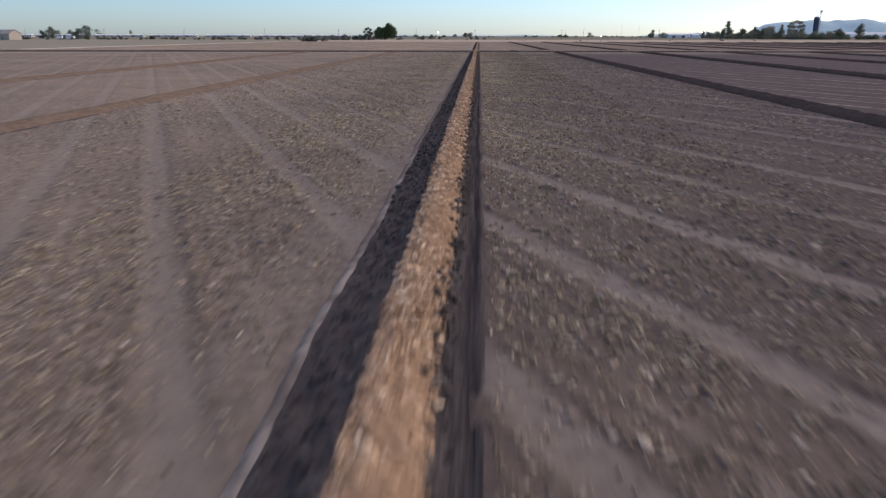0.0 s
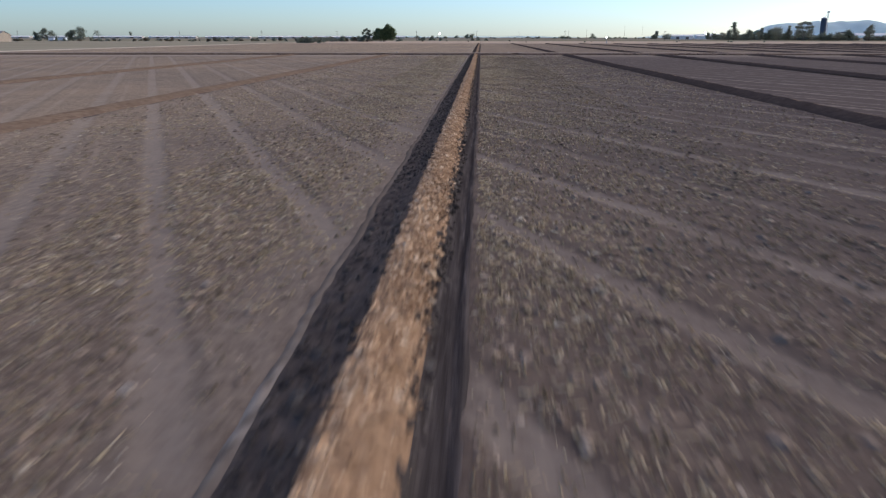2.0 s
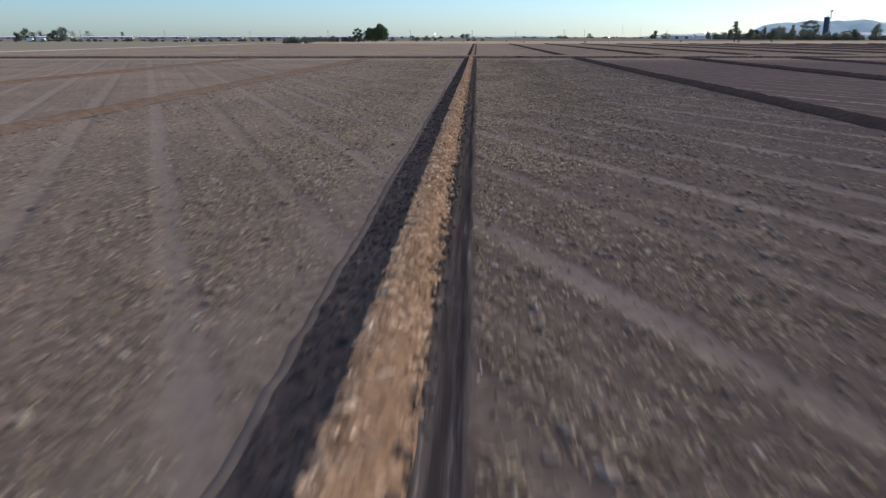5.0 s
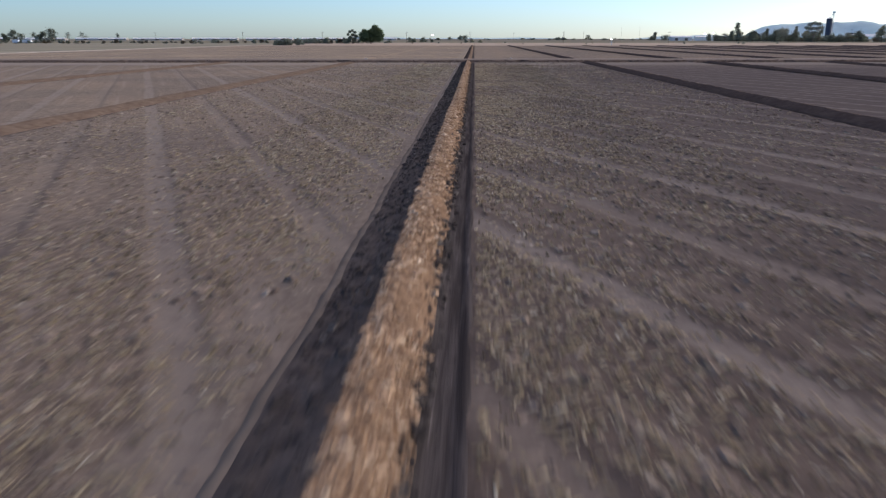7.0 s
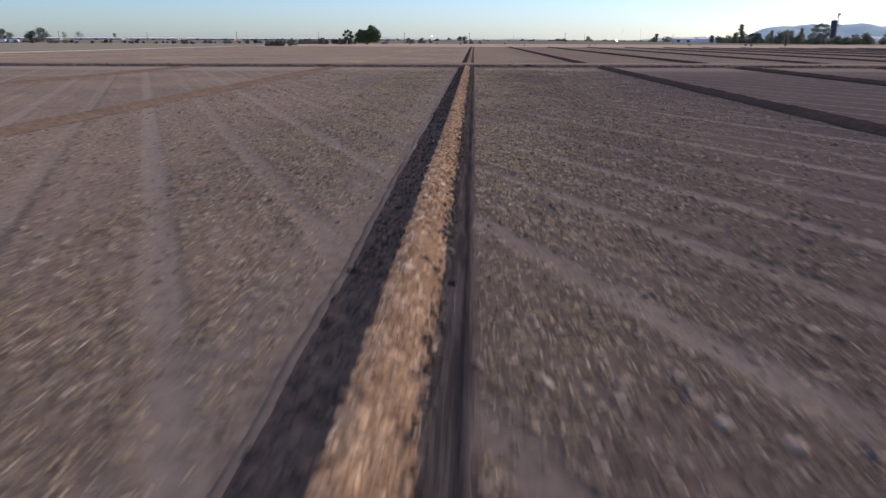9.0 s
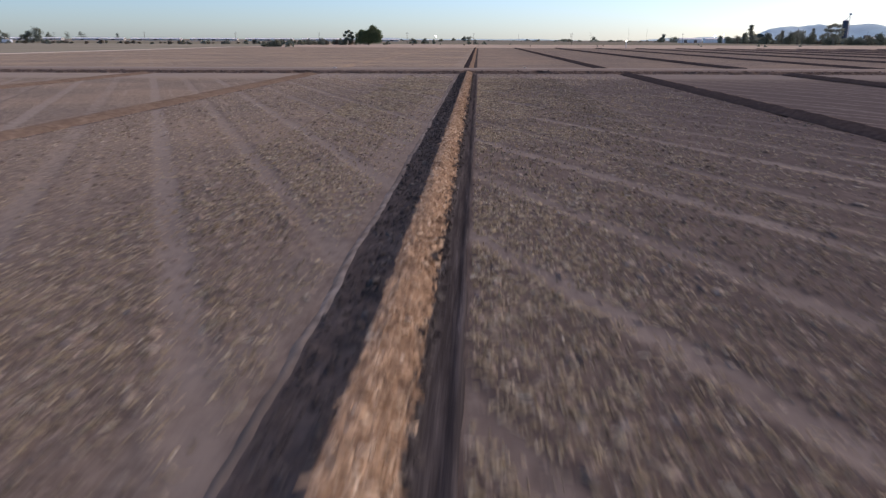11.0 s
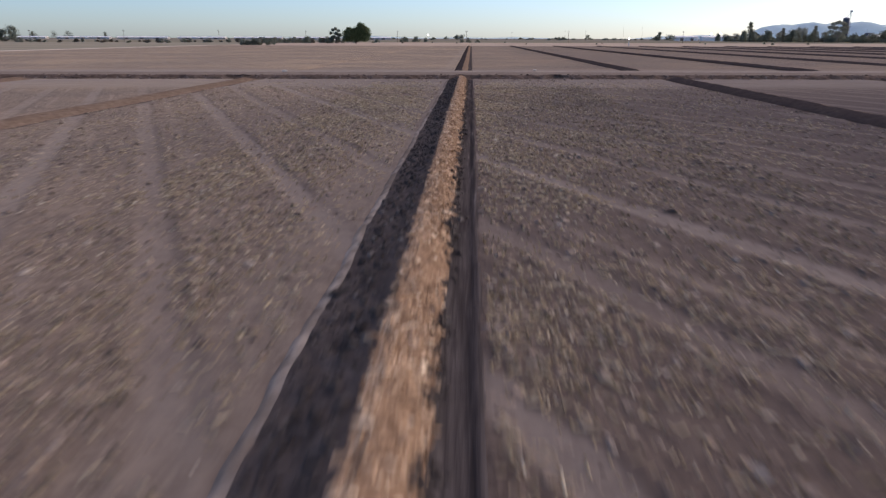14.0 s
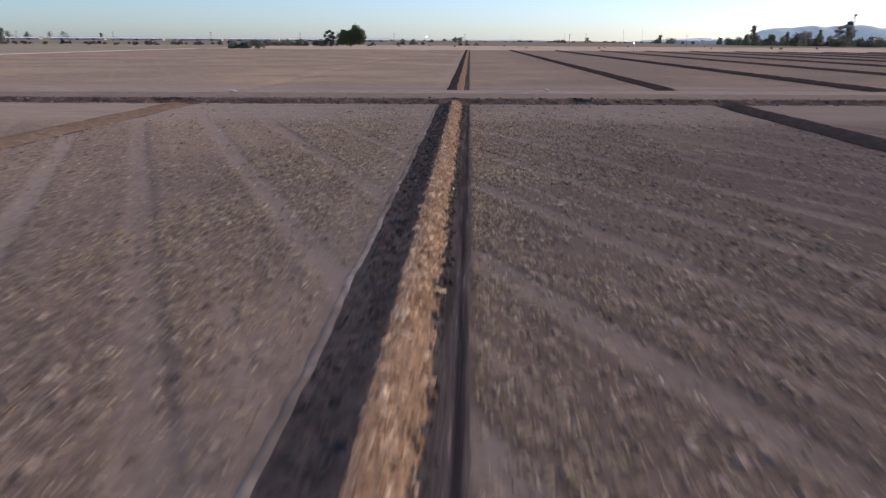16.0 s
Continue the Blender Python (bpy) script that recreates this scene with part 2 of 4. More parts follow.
    dry = n.math("MAXIMUM", n.math("MULTIPLY", n.ramp(dist, 12, 30), n.ramp(x, 10, 110, 1.0, 0.45)), n.ramp(x, -5.0, -20.0, 0.0, 0.45))      # lighter, browner soil beyond the road and leftwards; haze lightening is in it
    tone = n.mix(n.ramp(broad, 0.3, 0.7), (1.58, 1.62, 1.50), (1.70, 1.68, 1.48))
    c = n.mix(dry, c, n.mix(1.0, c, tone, "MULTIPLY"))
    # beyond the field: dry grass, then darker cropland, then pale desert
    wob = n.math("MULTIPLY", n.math("SUBTRACT", n.noise(p, 0.03, 3), 0.5), 14.0)
    yy = n.math("ADD", y, wob)
    patch = n.noise(n.stretch(p, 0.05, 0.10, 1), 1.0, 5)
    grass = n.mix(n.ramp(patch, 0.35, 0.65), (0.50, 0.385, 0.270), (0.38, 0.285, 0.195))
    grass = n.mix(n.ramp(n.noise(p, 0.22, 3), 0.55, 0.75, 0, 0.6), grass, (0.150, 0.120, 0.065))
    crop = n.mix(n.ramp(patch, 0.3, 0.7), (0.150, 0.142, 0.085), (0.230, 0.195, 0.120))
    desert = n.mix(n.ramp(n.noise(n.stretch(p, 0.006, 0.02, 1), 1.0, 4), 0.35, 0.65), (0.240, 0.205, 0.146), (0.130, 0.120, 0.077))
    fallow = n.mix(n.ramp(n.noise(n.stretch(p, 0.012, 0.05, 1), 1.0, 4), 0.35, 0.65), (0.215, 0.190, 0.122), (0.285, 0.250, 0.165))
    far = n.mix(n.ramp(yy, 715, 740), grass, crop)
    far = n.mix(n.ramp(yy, 1020, 1080), far, desert)
    c = n.mix(n.ramp(yy, FIELD_END - 2, FIELD_END + 2), c, far)
    xx = n.math("ADD", x, n.math("MULTIPLY", n.math("SUBTRACT", n.noise(p, 0.12, 2), 0.5), 3.0))
    left = n.mix(n.ramp(yy, 650, 690), fallow, crop)
    left = n.mix(n.ramp(yy, 1020, 1080), left, desert)
    c = n.mix(n.ramp(xx, FIELD_LEFT + 1, FIELD_LEFT - 1), c, left)
    lane = n.math("MULTIPLY", n.ramp(n.math("ABSOLUTE", n.math("SUBTRACT", xx, FIELD_LEFT)), 3.0, 2.0), n.ramp(yy, FIELD_END + 4, FIELD_END - 4))
    c = n.mix(lane, c, (0.64, 0.53, 0.40))
    h = n.math("ADD", n.math("MULTIPLY", fine, 0.6), n.math("MULTIPLY", clod, -0.5))
    h = n.math("ADD", h, n.math("MULTIPLY", mid, 0.8))
    n.bump(h, 0.45, 0.05)
    return n.colour(c)


def earth(name, dark, base, pale, scale=4.0, relief=0.06):
    """Bare earth: crumbs, clods and broad stains."""
    n = Nodes(name)
    p = n.place()
    fine, mid = n.noise(p, scale, 5, 0.7), n.noise(p, scale * 0.2, 3)
    c = n.mix(n.ramp(fine, 0.30, 0.68), dark, base)
    c = n.mix(n.ramp(n.cells(p, scale * 0.9), 0.0, 0.4, 0.5, 0.0), c, pale)
    c = n.mix(n.ramp(mid, 0.42, 0.70, 0.0, 0.5), c, dark)
    n.bump(n.math("SUBTRACT", fine, n.cells(p, scale)), 0.9, relief)
    return n.colour(c)


def crumbs(name, a, b, c3, shaded=0.0, thin=0.0):
    """Loose clods, each of its own shade."""
    n = Nodes(name)
    p, r = n.place(), n.island()
    c = n.mix(n.ramp(r, 0.0, 0.75), a, b)
    c = n.mix(n.ramp(r, 0.82, 1.0, 0.0, 0.9), c, c3)
    c = n.mix(n.ramp(n.noise(p, 2.6, 3), 0.42, 0.66, 0.0, 0.55), c, a)
    # the same right-hand shade goes into the clods' colour
    if shaded:
        c = n.mix(n.math("MULTIPLY", n.ramp(n.split(p)[0], 1.0, 6.0), shaded), c, RIGHT_SHADE)
    n.bump(n.noise(p, 25, 3), 0.3, 0.02)
    n.colour(c)
    if thin:
        n.let_through(c, thin)
    return n.mat


def leaves(name, a, b):
    n = Nodes(name, 0.7, 0.2)
    c = n.mix(n.island(), a, b)
    c = n.mix(n.ramp(n.noise(n.place(), 0.35, 2), 0.35, 0.7, 0.0, 0.5), c, a)
    n.colour(c)
    n.let_through(c, 0.55)
    return n.mat


M_GROUND = soil_ground()
# turned earth; the shade of the side facing away is partly in its colour
M_SLOPE = earth("turned_shadeside_earth", (0.060, 0.048, 0.042), (0.112, 0.090, 0.077), (0.190, 0.155, 0.128), 4.0, 0.04)


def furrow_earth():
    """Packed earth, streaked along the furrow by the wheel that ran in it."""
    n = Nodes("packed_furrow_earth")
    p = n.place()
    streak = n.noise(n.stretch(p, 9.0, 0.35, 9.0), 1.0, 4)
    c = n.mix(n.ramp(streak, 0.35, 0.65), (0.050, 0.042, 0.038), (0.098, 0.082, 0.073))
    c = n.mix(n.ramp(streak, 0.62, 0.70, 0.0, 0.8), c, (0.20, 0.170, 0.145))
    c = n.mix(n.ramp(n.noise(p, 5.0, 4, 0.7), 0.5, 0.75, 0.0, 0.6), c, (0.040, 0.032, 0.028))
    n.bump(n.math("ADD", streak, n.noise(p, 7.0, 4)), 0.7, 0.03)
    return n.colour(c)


M_FURROW = furrow_earth()
def lip_earth():
    """A crumbled lip, dried pale along some stretches and dark along others."""
    n = Nodes("pale_crumbling_lip")
    p = n.place()
    y = n.split(p)[1]
    fine = n.noise(p, 3.0, 5, 0.7)
    c = n.mix(n.ramp(fine, 0.30, 0.68), (0.13, 0.101, 0.078), (0.40, 0.33, 0.26))
    c = n.mix(n.ramp(n.cells(p, 2.7), 0.0, 0.4, 0.5, 0.0), c, (0.56, 0.48, 0.39))
    dried = n.math("MAXIMUM", n.ramp(y, 22, 12), n.ramp(y, 84, 96))
    dried = n.math("MULTIPLY", n.ramp(dried, 0, 1, 0.2, 1.0), n.ramp(n.noise(n.stretch(p, 0.3, 0.35, 1), 1.0, 3), 0.40, 0.58, 0.25, 1.0))
    c = n.mix(dried, (0.155, 0.120, 0.092), c)
    n.bump(fine, 0.9, 0.05)
    return n.colour(c)


M_LIP = lip_earth()
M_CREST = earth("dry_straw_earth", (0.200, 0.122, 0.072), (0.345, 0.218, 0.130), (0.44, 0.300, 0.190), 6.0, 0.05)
# darker, browner copy of the crest earth; fainter light is put into it
M_DIMBROWNCREST = earth("dim_brown_earth", (0.150, 0.103, 0.070), (0.236, 0.167, 0.115), (0.33, 0.240, 0.168), 2.5, 0.05)
# darker copy of the slope earth, with the sides' shade put into it
M_SHADESLOPE = earth("shade_dark_earth", (0.046, 0.036, 0.032), (0.078, 0.061, 0.053), (0.118, 0.094, 0.079), 2.5, 0.03)
M_BANK = earth("crumbling_bank_earth", (0.080, 0.056, 0.042), (0.175, 0.125, 0.093), (0.255, 0.192, 0.146), 1.6, 0.12)
M_ROAD = earth("graded_road_dust", (0.250, 0.200, 0.155), (0.335, 0.275, 0.215), (0.400, 0.340, 0.270), 1.2, 0.02)
M_SHOULDER = earth("road_shoulder_earth", (0.190, 0.148, 0.113), (0.262, 0.209, 0.162), (0.320, 0.262, 0.207), 1.8, 0.05)
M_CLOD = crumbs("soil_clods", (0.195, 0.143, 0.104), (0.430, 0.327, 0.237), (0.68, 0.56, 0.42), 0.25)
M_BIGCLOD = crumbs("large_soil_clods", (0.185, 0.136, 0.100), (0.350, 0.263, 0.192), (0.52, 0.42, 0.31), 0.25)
M_CRESTCLOD = crumbs("straw_and_clods", (0.24, 0.142, 0.080), (0.60, 0.395, 0.232), (0.88, 0.68, 0.45))
# as dark as the slope under them, its share of shade included
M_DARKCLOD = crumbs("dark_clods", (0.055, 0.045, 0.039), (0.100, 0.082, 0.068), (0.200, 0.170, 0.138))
M_BANKCLOD = crumbs("bank_clods", (0.10, 0.074, 0.058), (0.27, 0.205, 0.16), (0.36, 0.29, 0.235))
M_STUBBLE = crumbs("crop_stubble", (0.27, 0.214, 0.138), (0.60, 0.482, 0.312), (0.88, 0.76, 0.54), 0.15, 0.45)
M_STRAW = crumbs("straw_bits", (0.46, 0.36, 0.21), (0.72, 0.60, 0.40), (0.88, 0.80, 0.62), 0.0, 0.45)
M_BARK = plain("bark", (0.13, 0.10, 0.08), 0.95, 0.1)
M_PALEBARK = plain("pale_bark", (0.30, 0.25, 0.20), 0.95, 0.1)
M_LEAF = leaves("green_leaves", (0.100, 0.138, 0.066), (0.205, 0.245, 0.122))
# the next two leaf colours are lifted to hold the distance haze
M_LEAF_OLIVE = leaves("olive_leaves", (0.195, 0.205, 0.150), (0.350, 0.340, 0.250))
M_LEAF_DARK = leaves("dark_leaves", (0.155, 0.178, 0.132), (0.275, 0.290, 0.215))
M_SCRUB = leaves("dry_scrub", (0.135, 0.120, 0.085), (0.260, 0.220, 0.160))
M_WOOD = plain("weathered_wood", (0.14, 0.11, 0.09), 0.9, 0.1)
M_STEEL = plain("galvanised_steel", (0.45, 0.46, 0.47), 0.5, 0.5, 0.15, 0.6, 0.6)
M_SILO = plain("blue_enamel", (0.040, 0.055, 0.085), 0.5, 0.4, 0.2)
M_ROOF = plain("pale_sheet_roof", (0.80, 0.77, 0.70), 0.8, 0.1, 0.25)
M_ROOF_DARK = plain("rusty_sheet_roof", (0.16, 0.12, 0.10), 0.7, 0.3, 0.25)
M_TAN = plain("tan_render", (0.46, 0.38, 0.29), 0.9, 0.2, 0.15)
M_TANROOF = plain("dusty_sheet_roof", (0.36, 0.30, 0.24), 0.7, 0.3, 0.2)
M_WHITE = plain("white_paint", (0.75, 0.75, 0.73), 0.7, 0.3, 0.08)
# wall colour paled to hold the haze of the distance
M_SHEDWALL = plain("hazed_shed_wall", (0.50, 0.46, 0.39), 0.9, 0.2, 0.15)
M_GLASS = plain("dark_glass", (0.02, 0.025, 0.03), 0.15, 0.5, 0.1)
M_STONE = plain("pale_stone", (0.50, 0.45, 0.39), 0.9, 0.2, 0.15, 3)


def glow(name, colour, strength):
    n = Nodes(name)
    n.bsdf.inputs["Emission Color"].default_value = (*colour, 1)
    n.bsdf.inputs["Emission Strength"].default_value = strength
    return n.colour(colour)


M_LAMP = glow("lit_lamp", (1.0, 0.96, 0.88), 14.0)


# ---- mesh helpers ----
def mesh_from(name, verts, faces, material, smooth=False):
    me = bpy.data.meshes.new(name)
    me.from_pydata([tuple(v) for v in verts], [], faces)
    me.materials.append(material)
    if smooth:
        me.polygons.foreach_set("use_smooth", np.ones(len(me.polygons), dtype=bool))
    me.update()
    return me


def mesh_arrays(name, verts, quads, material, smooth=False):
    """A mesh from arrays: verts n x 3, quads or triangles m x k."""
    me = bpy.data.meshes.new(name)
    k = quads.shape[1]
    me.vertices.add(len(verts))
    me.vertices.foreach_set("co", np.asarray(verts, dtype=np.float32).ravel())
    me.loops.add(quads.size)
    me.loops.foreach_set("vertex_index", quads.astype(np.int32).ravel())
    me.polygons.add(len(quads))
    me.polygons.foreach_set("loop_start", np.arange(0, quads.size, k, dtype=np.int32))
    me.polygons.foreach_set("loop_total", np.full(len(quads), k, dtype=np.int32))
    me.polygons.foreach_set("use_smooth", np.full(len(quads), smooth, dtype=bool))
    me.materials.append(material)
    me.update(calc_edges=True)
    return me


def grid_mesh(name, X, Y, Z, material, smooth=True):
    r, c = X.shape
    i = np.arange(r * c).reshape(r, c)
    q = np.stack([i[:-1, :-1], i[:-1, 1:], i[1:, 1:], i[1:, :-1]], -1).reshape(-1, 4)
    return mesh_arrays(name, np.stack([X, Y, Z], -1).reshape(-1, 3), q, material, smooth)


def part(name, bm, material, parent, label=""):
    me = bpy.data.meshes.new(name)
    bm.to_mesh(me)
    bm.free()
    me.materials.append(material)
    return part_mesh(name, me, parent, label)


def part_mesh(name, me, parent, label=""):
    ob = new(name, me)
    ob.parent = parent
    return tagged(ob, label)


def thing(name, label, category, group="", at=None, kind=""):
    ob = new(name)
    ob.empty_display_size = 0.3
    if at is not None:
        ob.matrix_world = at
    return tagged(ob, label, category, group, kind)


def box(bm, x0, x1, y0, y1, z0, z1, bevel=0.0):
    r = bmesh.ops.create_cube(bm, size=1)
    bmesh.ops.transform(bm, matrix=Matrix.Translation(((x0 + x1) / 2, (y0 + y1) / 2, (z0 + z1) / 2)) @ Matrix.Diagonal((x1 - x0, y1 - y0, z1 - z0, 1)), verts=r["verts"])
    if bevel:
        edges = list({e for v in r["verts"] for e in v.link_edges})
        bmesh.ops.bevel(bm, geom=edges, offset=bevel, segments=1, affect="EDGES")
    return bm


def tube(bm, a, b, r0, r1, sides=8):
    a, b = Vector(a), Vector(b)
    r = bmesh.ops.create_cone(bm, cap_ends=True, segments=sides, radius1=r0, radius2=r1, depth=(b - a).length)
    bmesh.ops.transform(bm, matrix=Matrix.Translation((a + b) / 2) @ (b - a).to_track_quat("Z", "Y").to_matrix().to_4x4(), verts=r["verts"])
    return bm


# ---- ground: one sheet to the horizon ----
def spread(inner, start, end, grow):
    out, d = list(inner), inner[-1] - inner[-2]
    while out[-1] < end:
        d *= grow
        out.append(min(out[-1] + d, end))
    return out


_xs = spread(spread(list(np.arange(0, 10.01, 0.13)), 10, 26, 1.03), 26, 4200, 1.16)
_xs = np.array([-v for v in reversed(_xs[1:])] + _xs)
_ys = np.array([-400.0, -150.0, -60.0, -25.0] + spread(list(np.arange(-12, -3, 0.5)) + list(np.arange(-3, 176.01, 0.18)), 176, 4950, 1.06))
_X, _Y = np.meshgrid(_xs, _ys)
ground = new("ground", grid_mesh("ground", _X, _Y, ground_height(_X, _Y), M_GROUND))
tagged(ground, "flat tilled brown field with wheel tracks reaching dry grass and desert", "ground", kind="structure")


# ---- cross road on a low crumbling bank ----
def road_strip(name, profile, material, label, rough=0.0, parent=None):
    """A strip along the road: profile lists (distance from the bank's foot, height)."""
    xs = np.concatenate([np.linspace(-420, -62, 60), np.arange(-60, 60, 0.2), np.linspace(60, 520, 76)])
    d = np.array([p[0] for p in profile])
    z = np.array([p[1] for p in profile])
    X, D = np.meshgrid(xs, d, indexing="ij")
    Z = np.broadcast_to(z, X.shape).copy()
    Yv = road_y(X) + D
    if rough:
        w = np.sin(np.linspace(0, math.pi, len(d)))[None, :] * rough
        Z = Z + w * (0.6 * lump(X, D * 2.0, 0.9, 5) + 0.4 * lump(X, D * 3.0, 0.35, 6))
        Yv = Yv + w * 2.2 * lump(X, D * 1.2, 1.1, 8) + w * 1.2 * lump(X, D, 0.4, 9)
    me = grid_mesh(name, Yv * 0 + X, Yv, Z, material)
    me.flip_normals()
    return part_mesh(name, me, parent, label)


road = thing("road", "raised pale dirt road with a crumbling dark bank", "road", kind="structure")
road_strip("bank", [(-0.3, -0.08), (0.0, 0.02), (0.2, 0.08), (0.4, 0.17), (0.55, 0.24), (0.7, 0.28), (0.95, 0.30), (1.3, 0.30)], M_BANK, "dark crumbling earth bank", 0.17, road)
road_strip("shoulder", [(1.05, 0.27), (1.3, 0.31), (2.4, 0.33), (3.4, 0.33), (4.8, 0.35), (5.5, 0.36)], M_SHOULDER, "brown earth shoulder", 0.05, road)
road_strip("carriageway", [(5.4, 0.34), (5.6, 0.375), (6.4, 0.35), (7.3, 0.38), (8.5, 0.36), (9.8, 0.35), (10.5, 0.30), (11.8, 0.05), (12.2, -0.05)], M_ROAD, "pale graded dust", 0.02, road)


# ---- irrigation ridges ----
def ridge_height(x, y, seed):
    """Height over the field at x metres from the furrow's far edge."""
    px = [-2.36, -2.23, -2.14, -2.06, -1.60, -1.24, -1.04, -0.80, -0.62, -0.52, -0.40, -0.15, -0.02, 0.06]
    pz = [-0.06, -0.02, 0.062, 0.055, 0.17, 0.335, 0.36, 0.27, 0.13, 0.03, -0.05, -0.05, 0.03, -0.04]
    z = np.interp(x, px, pz)
    inner = np.interp(x, [-2.36, -1.9, -1.2, -0.7, -0.45, 0.06], [0.3, 0.6, 0.8, 0.7, 0.15, 0.1])
    z = z + inner * (0.035 * lump(x, y, 0.8, seed) + 0.035 * lump(x, y, 0.27, seed + 1) + 0.02 * lump(x * 2, y * 2, 0.22, seed + 2))
    return z


def drift(x, y):
    """Towards the road the straw keeps further to the furrow's side."""
    return 0.11 * step(70, 105, y) * np.interp(x, [-2.12, -1.22, -0.5], [0, 1, 0])


def ridge(number, y0, y1, fine, at_x):
    worn = number in (-2, -1)          # the ridges to the left are flattened and brown
    toe = -0.05 if worn else -0.50     # where the crest's straw ends
    if worn:
        base = thing("soil_ridge", "long flattened brown earth ridge across the field", "ridge", "irrigation ridges", pose(at_x, 0, 0))
        strips = [("slope", -2.2, -1.3, M_DIMBROWNCREST, ""), ("crest", -1.3, toe, M_DIMBROWNCREST, "brown crest, dimmed in its colour"), ("furrow", toe, 0.06, M_SLOPE, "narrow dark furrow")]
    elif fine:
        base = thing("soil_ridge", "long straw-topped earth ridge with dark turned sides in the field", "ridge", "irrigation ridges", pose(at_x, 0, 0))
        strips = [("lip", -2.24, -2.05, M_LIP, "thin pale crumbling lip"), ("slope", -2.05, -1.22, M_SLOPE, "dark turned earth slope, partly darkened as the shade side"),
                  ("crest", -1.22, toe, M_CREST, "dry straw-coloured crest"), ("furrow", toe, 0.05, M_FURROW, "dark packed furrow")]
    else:
        base = thing("soil_ridge", "long dark-sided earth ridge with a dry crest", "ridge", "irrigation ridges", pose(at_x, 0, 0))
        strips = [("slope", -2.00, -1.10, M_SHADESLOPE, "dark earth slope with its side's shade in the colour"), ("crest", -1.10, toe, M_DIMBROWNCREST, "brown crest, dimmed in its colour"), ("furrow", toe, 0.05, M_FURROW, "dark packed furrow")]
    ys = np.arange(y0, y1, 0.07 if fine else 0.9)
    for name, a, b, mat, label in strips:
        count = max(3, int((b - a) / (0.05 if fine else 0.20)) + 1)
        X, Y = np.meshgrid(np.linspace(a, b, count), ys)
        # the borders between the strips wander a little
        sway = 0.06 * lump(Y * 0 + number * 3, Y, 3.0, 11) + 0.025 * lump(Y * 0 + number, Y, 0.5, 12)
        if not fine:
            sway = 0.06 * lump(Y * 0 + number * 3, Y, 7.0, 11) + (0.09 * lump(X * 0.4, Y, 2.2, 12 + number) if worn else 0)
        keep = np.interp(X, [-2.36, -1.9, -0.5, 0.06], [0.7, 1.0, 0.8, 0.2])
        Z = ridge_height(np.where(X > -1.0, -1.0 + (X + 1.0) * 0.55, X) if worn else X, Y, 20 + number)
        Z = Z * (0.55 if worn else 1.0 if fine else 0.85)
        if name == strips[0][0] and not fine:
            Z[:, 0] -= 0.08          # the foot sinks into the field
        ends = step(y0, y0 + 1.2, Y) * step(y1, y1 - 1.2, Y)
        Z = Z * ends - 0.03 * (1 - ends)
        if fine:
            sway = sway + drift(X, Y) / keep
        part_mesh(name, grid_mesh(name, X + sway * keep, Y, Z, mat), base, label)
    return base


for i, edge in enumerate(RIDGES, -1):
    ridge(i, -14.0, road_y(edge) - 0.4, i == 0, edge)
    if i >= 0:
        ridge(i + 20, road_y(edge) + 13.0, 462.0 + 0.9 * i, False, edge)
ridge(-2, -14.0, road_y(-37.5) - 0.4, False, -37.5)


# ---- loose clods and straw, as joined scatter ----
_BLOCK = np.array([[-1, -1, -0.6], [1, -1, -0.6], [1, 1, -0.6], [-1, 1, -0.6], [-0.7, -0.6, 0.7], [0.6, -0.7, 0.8], [0.7, 0.6, 0.65], [-0.6, 0.7, 0.75]])
_PEAK = np.array([[-1, -0.8, -0.5], [0.9, -1, -0.5], [1, 0.9, -0.5], [-0.9, 1, -0.5], [0.1, 0.1, 1.0]])
_SIDES = np.array([[0, 1, 4], [1, 2, 4], [2, 3, 4], [3, 0, 4]])
_QUADS = np.array([[0, 1, 5, 4], [1, 2, 6, 5], [2, 3, 7, 6], [3, 0, 4, 7], [4, 5, 6, 7]])


def scatter(name, x, y, z, size, flat, material, label, category, seed, long=1.0, shape=None, sides=None):
    shape, sides = (_BLOCK, _QUADS) if shape is None else (shape, sides)
    k = len(shape)
    r = np.random.default_rng(seed)
    n = len(x)
    v = np.repeat(shape[None], n, 0) * r.uniform(0.65, 1.3, (n, k, 3))
    v = v * (size[:, None] * r.uniform(0.7, 1.3, (n, 3)) * np.array([1, long, flat]))[:, None, :] * 0.5
    t, tip = r.uniform(0, 2 * math.pi, n), r.uniform(-0.5, 0.5, n)
    vx, vz = v[..., 0] * np.cos(tip)[:, None] - v[..., 2] * np.sin(tip)[:, None], v[..., 0] * np.sin(tip)[:, None] + v[..., 2] * np.cos(tip)[:, None]
    c, s = np.cos(t)[:, None], np.sin(t)[:, None]
    out = np.stack([vx * c - v[..., 1] * s + x[:, None], vx * s + v[..., 1] * c + y[:, None], vz + (z + size * flat * 0.22)[:, None]], -1)
    q = (sides[None] + k * np.arange(n)[:, None, None]).reshape(-1, sides.shape[1])
    ob = new(name, mesh_arrays(name, out.reshape(-1, 3), q, material))
    return tagged(ob, label, category, kind="stuff")


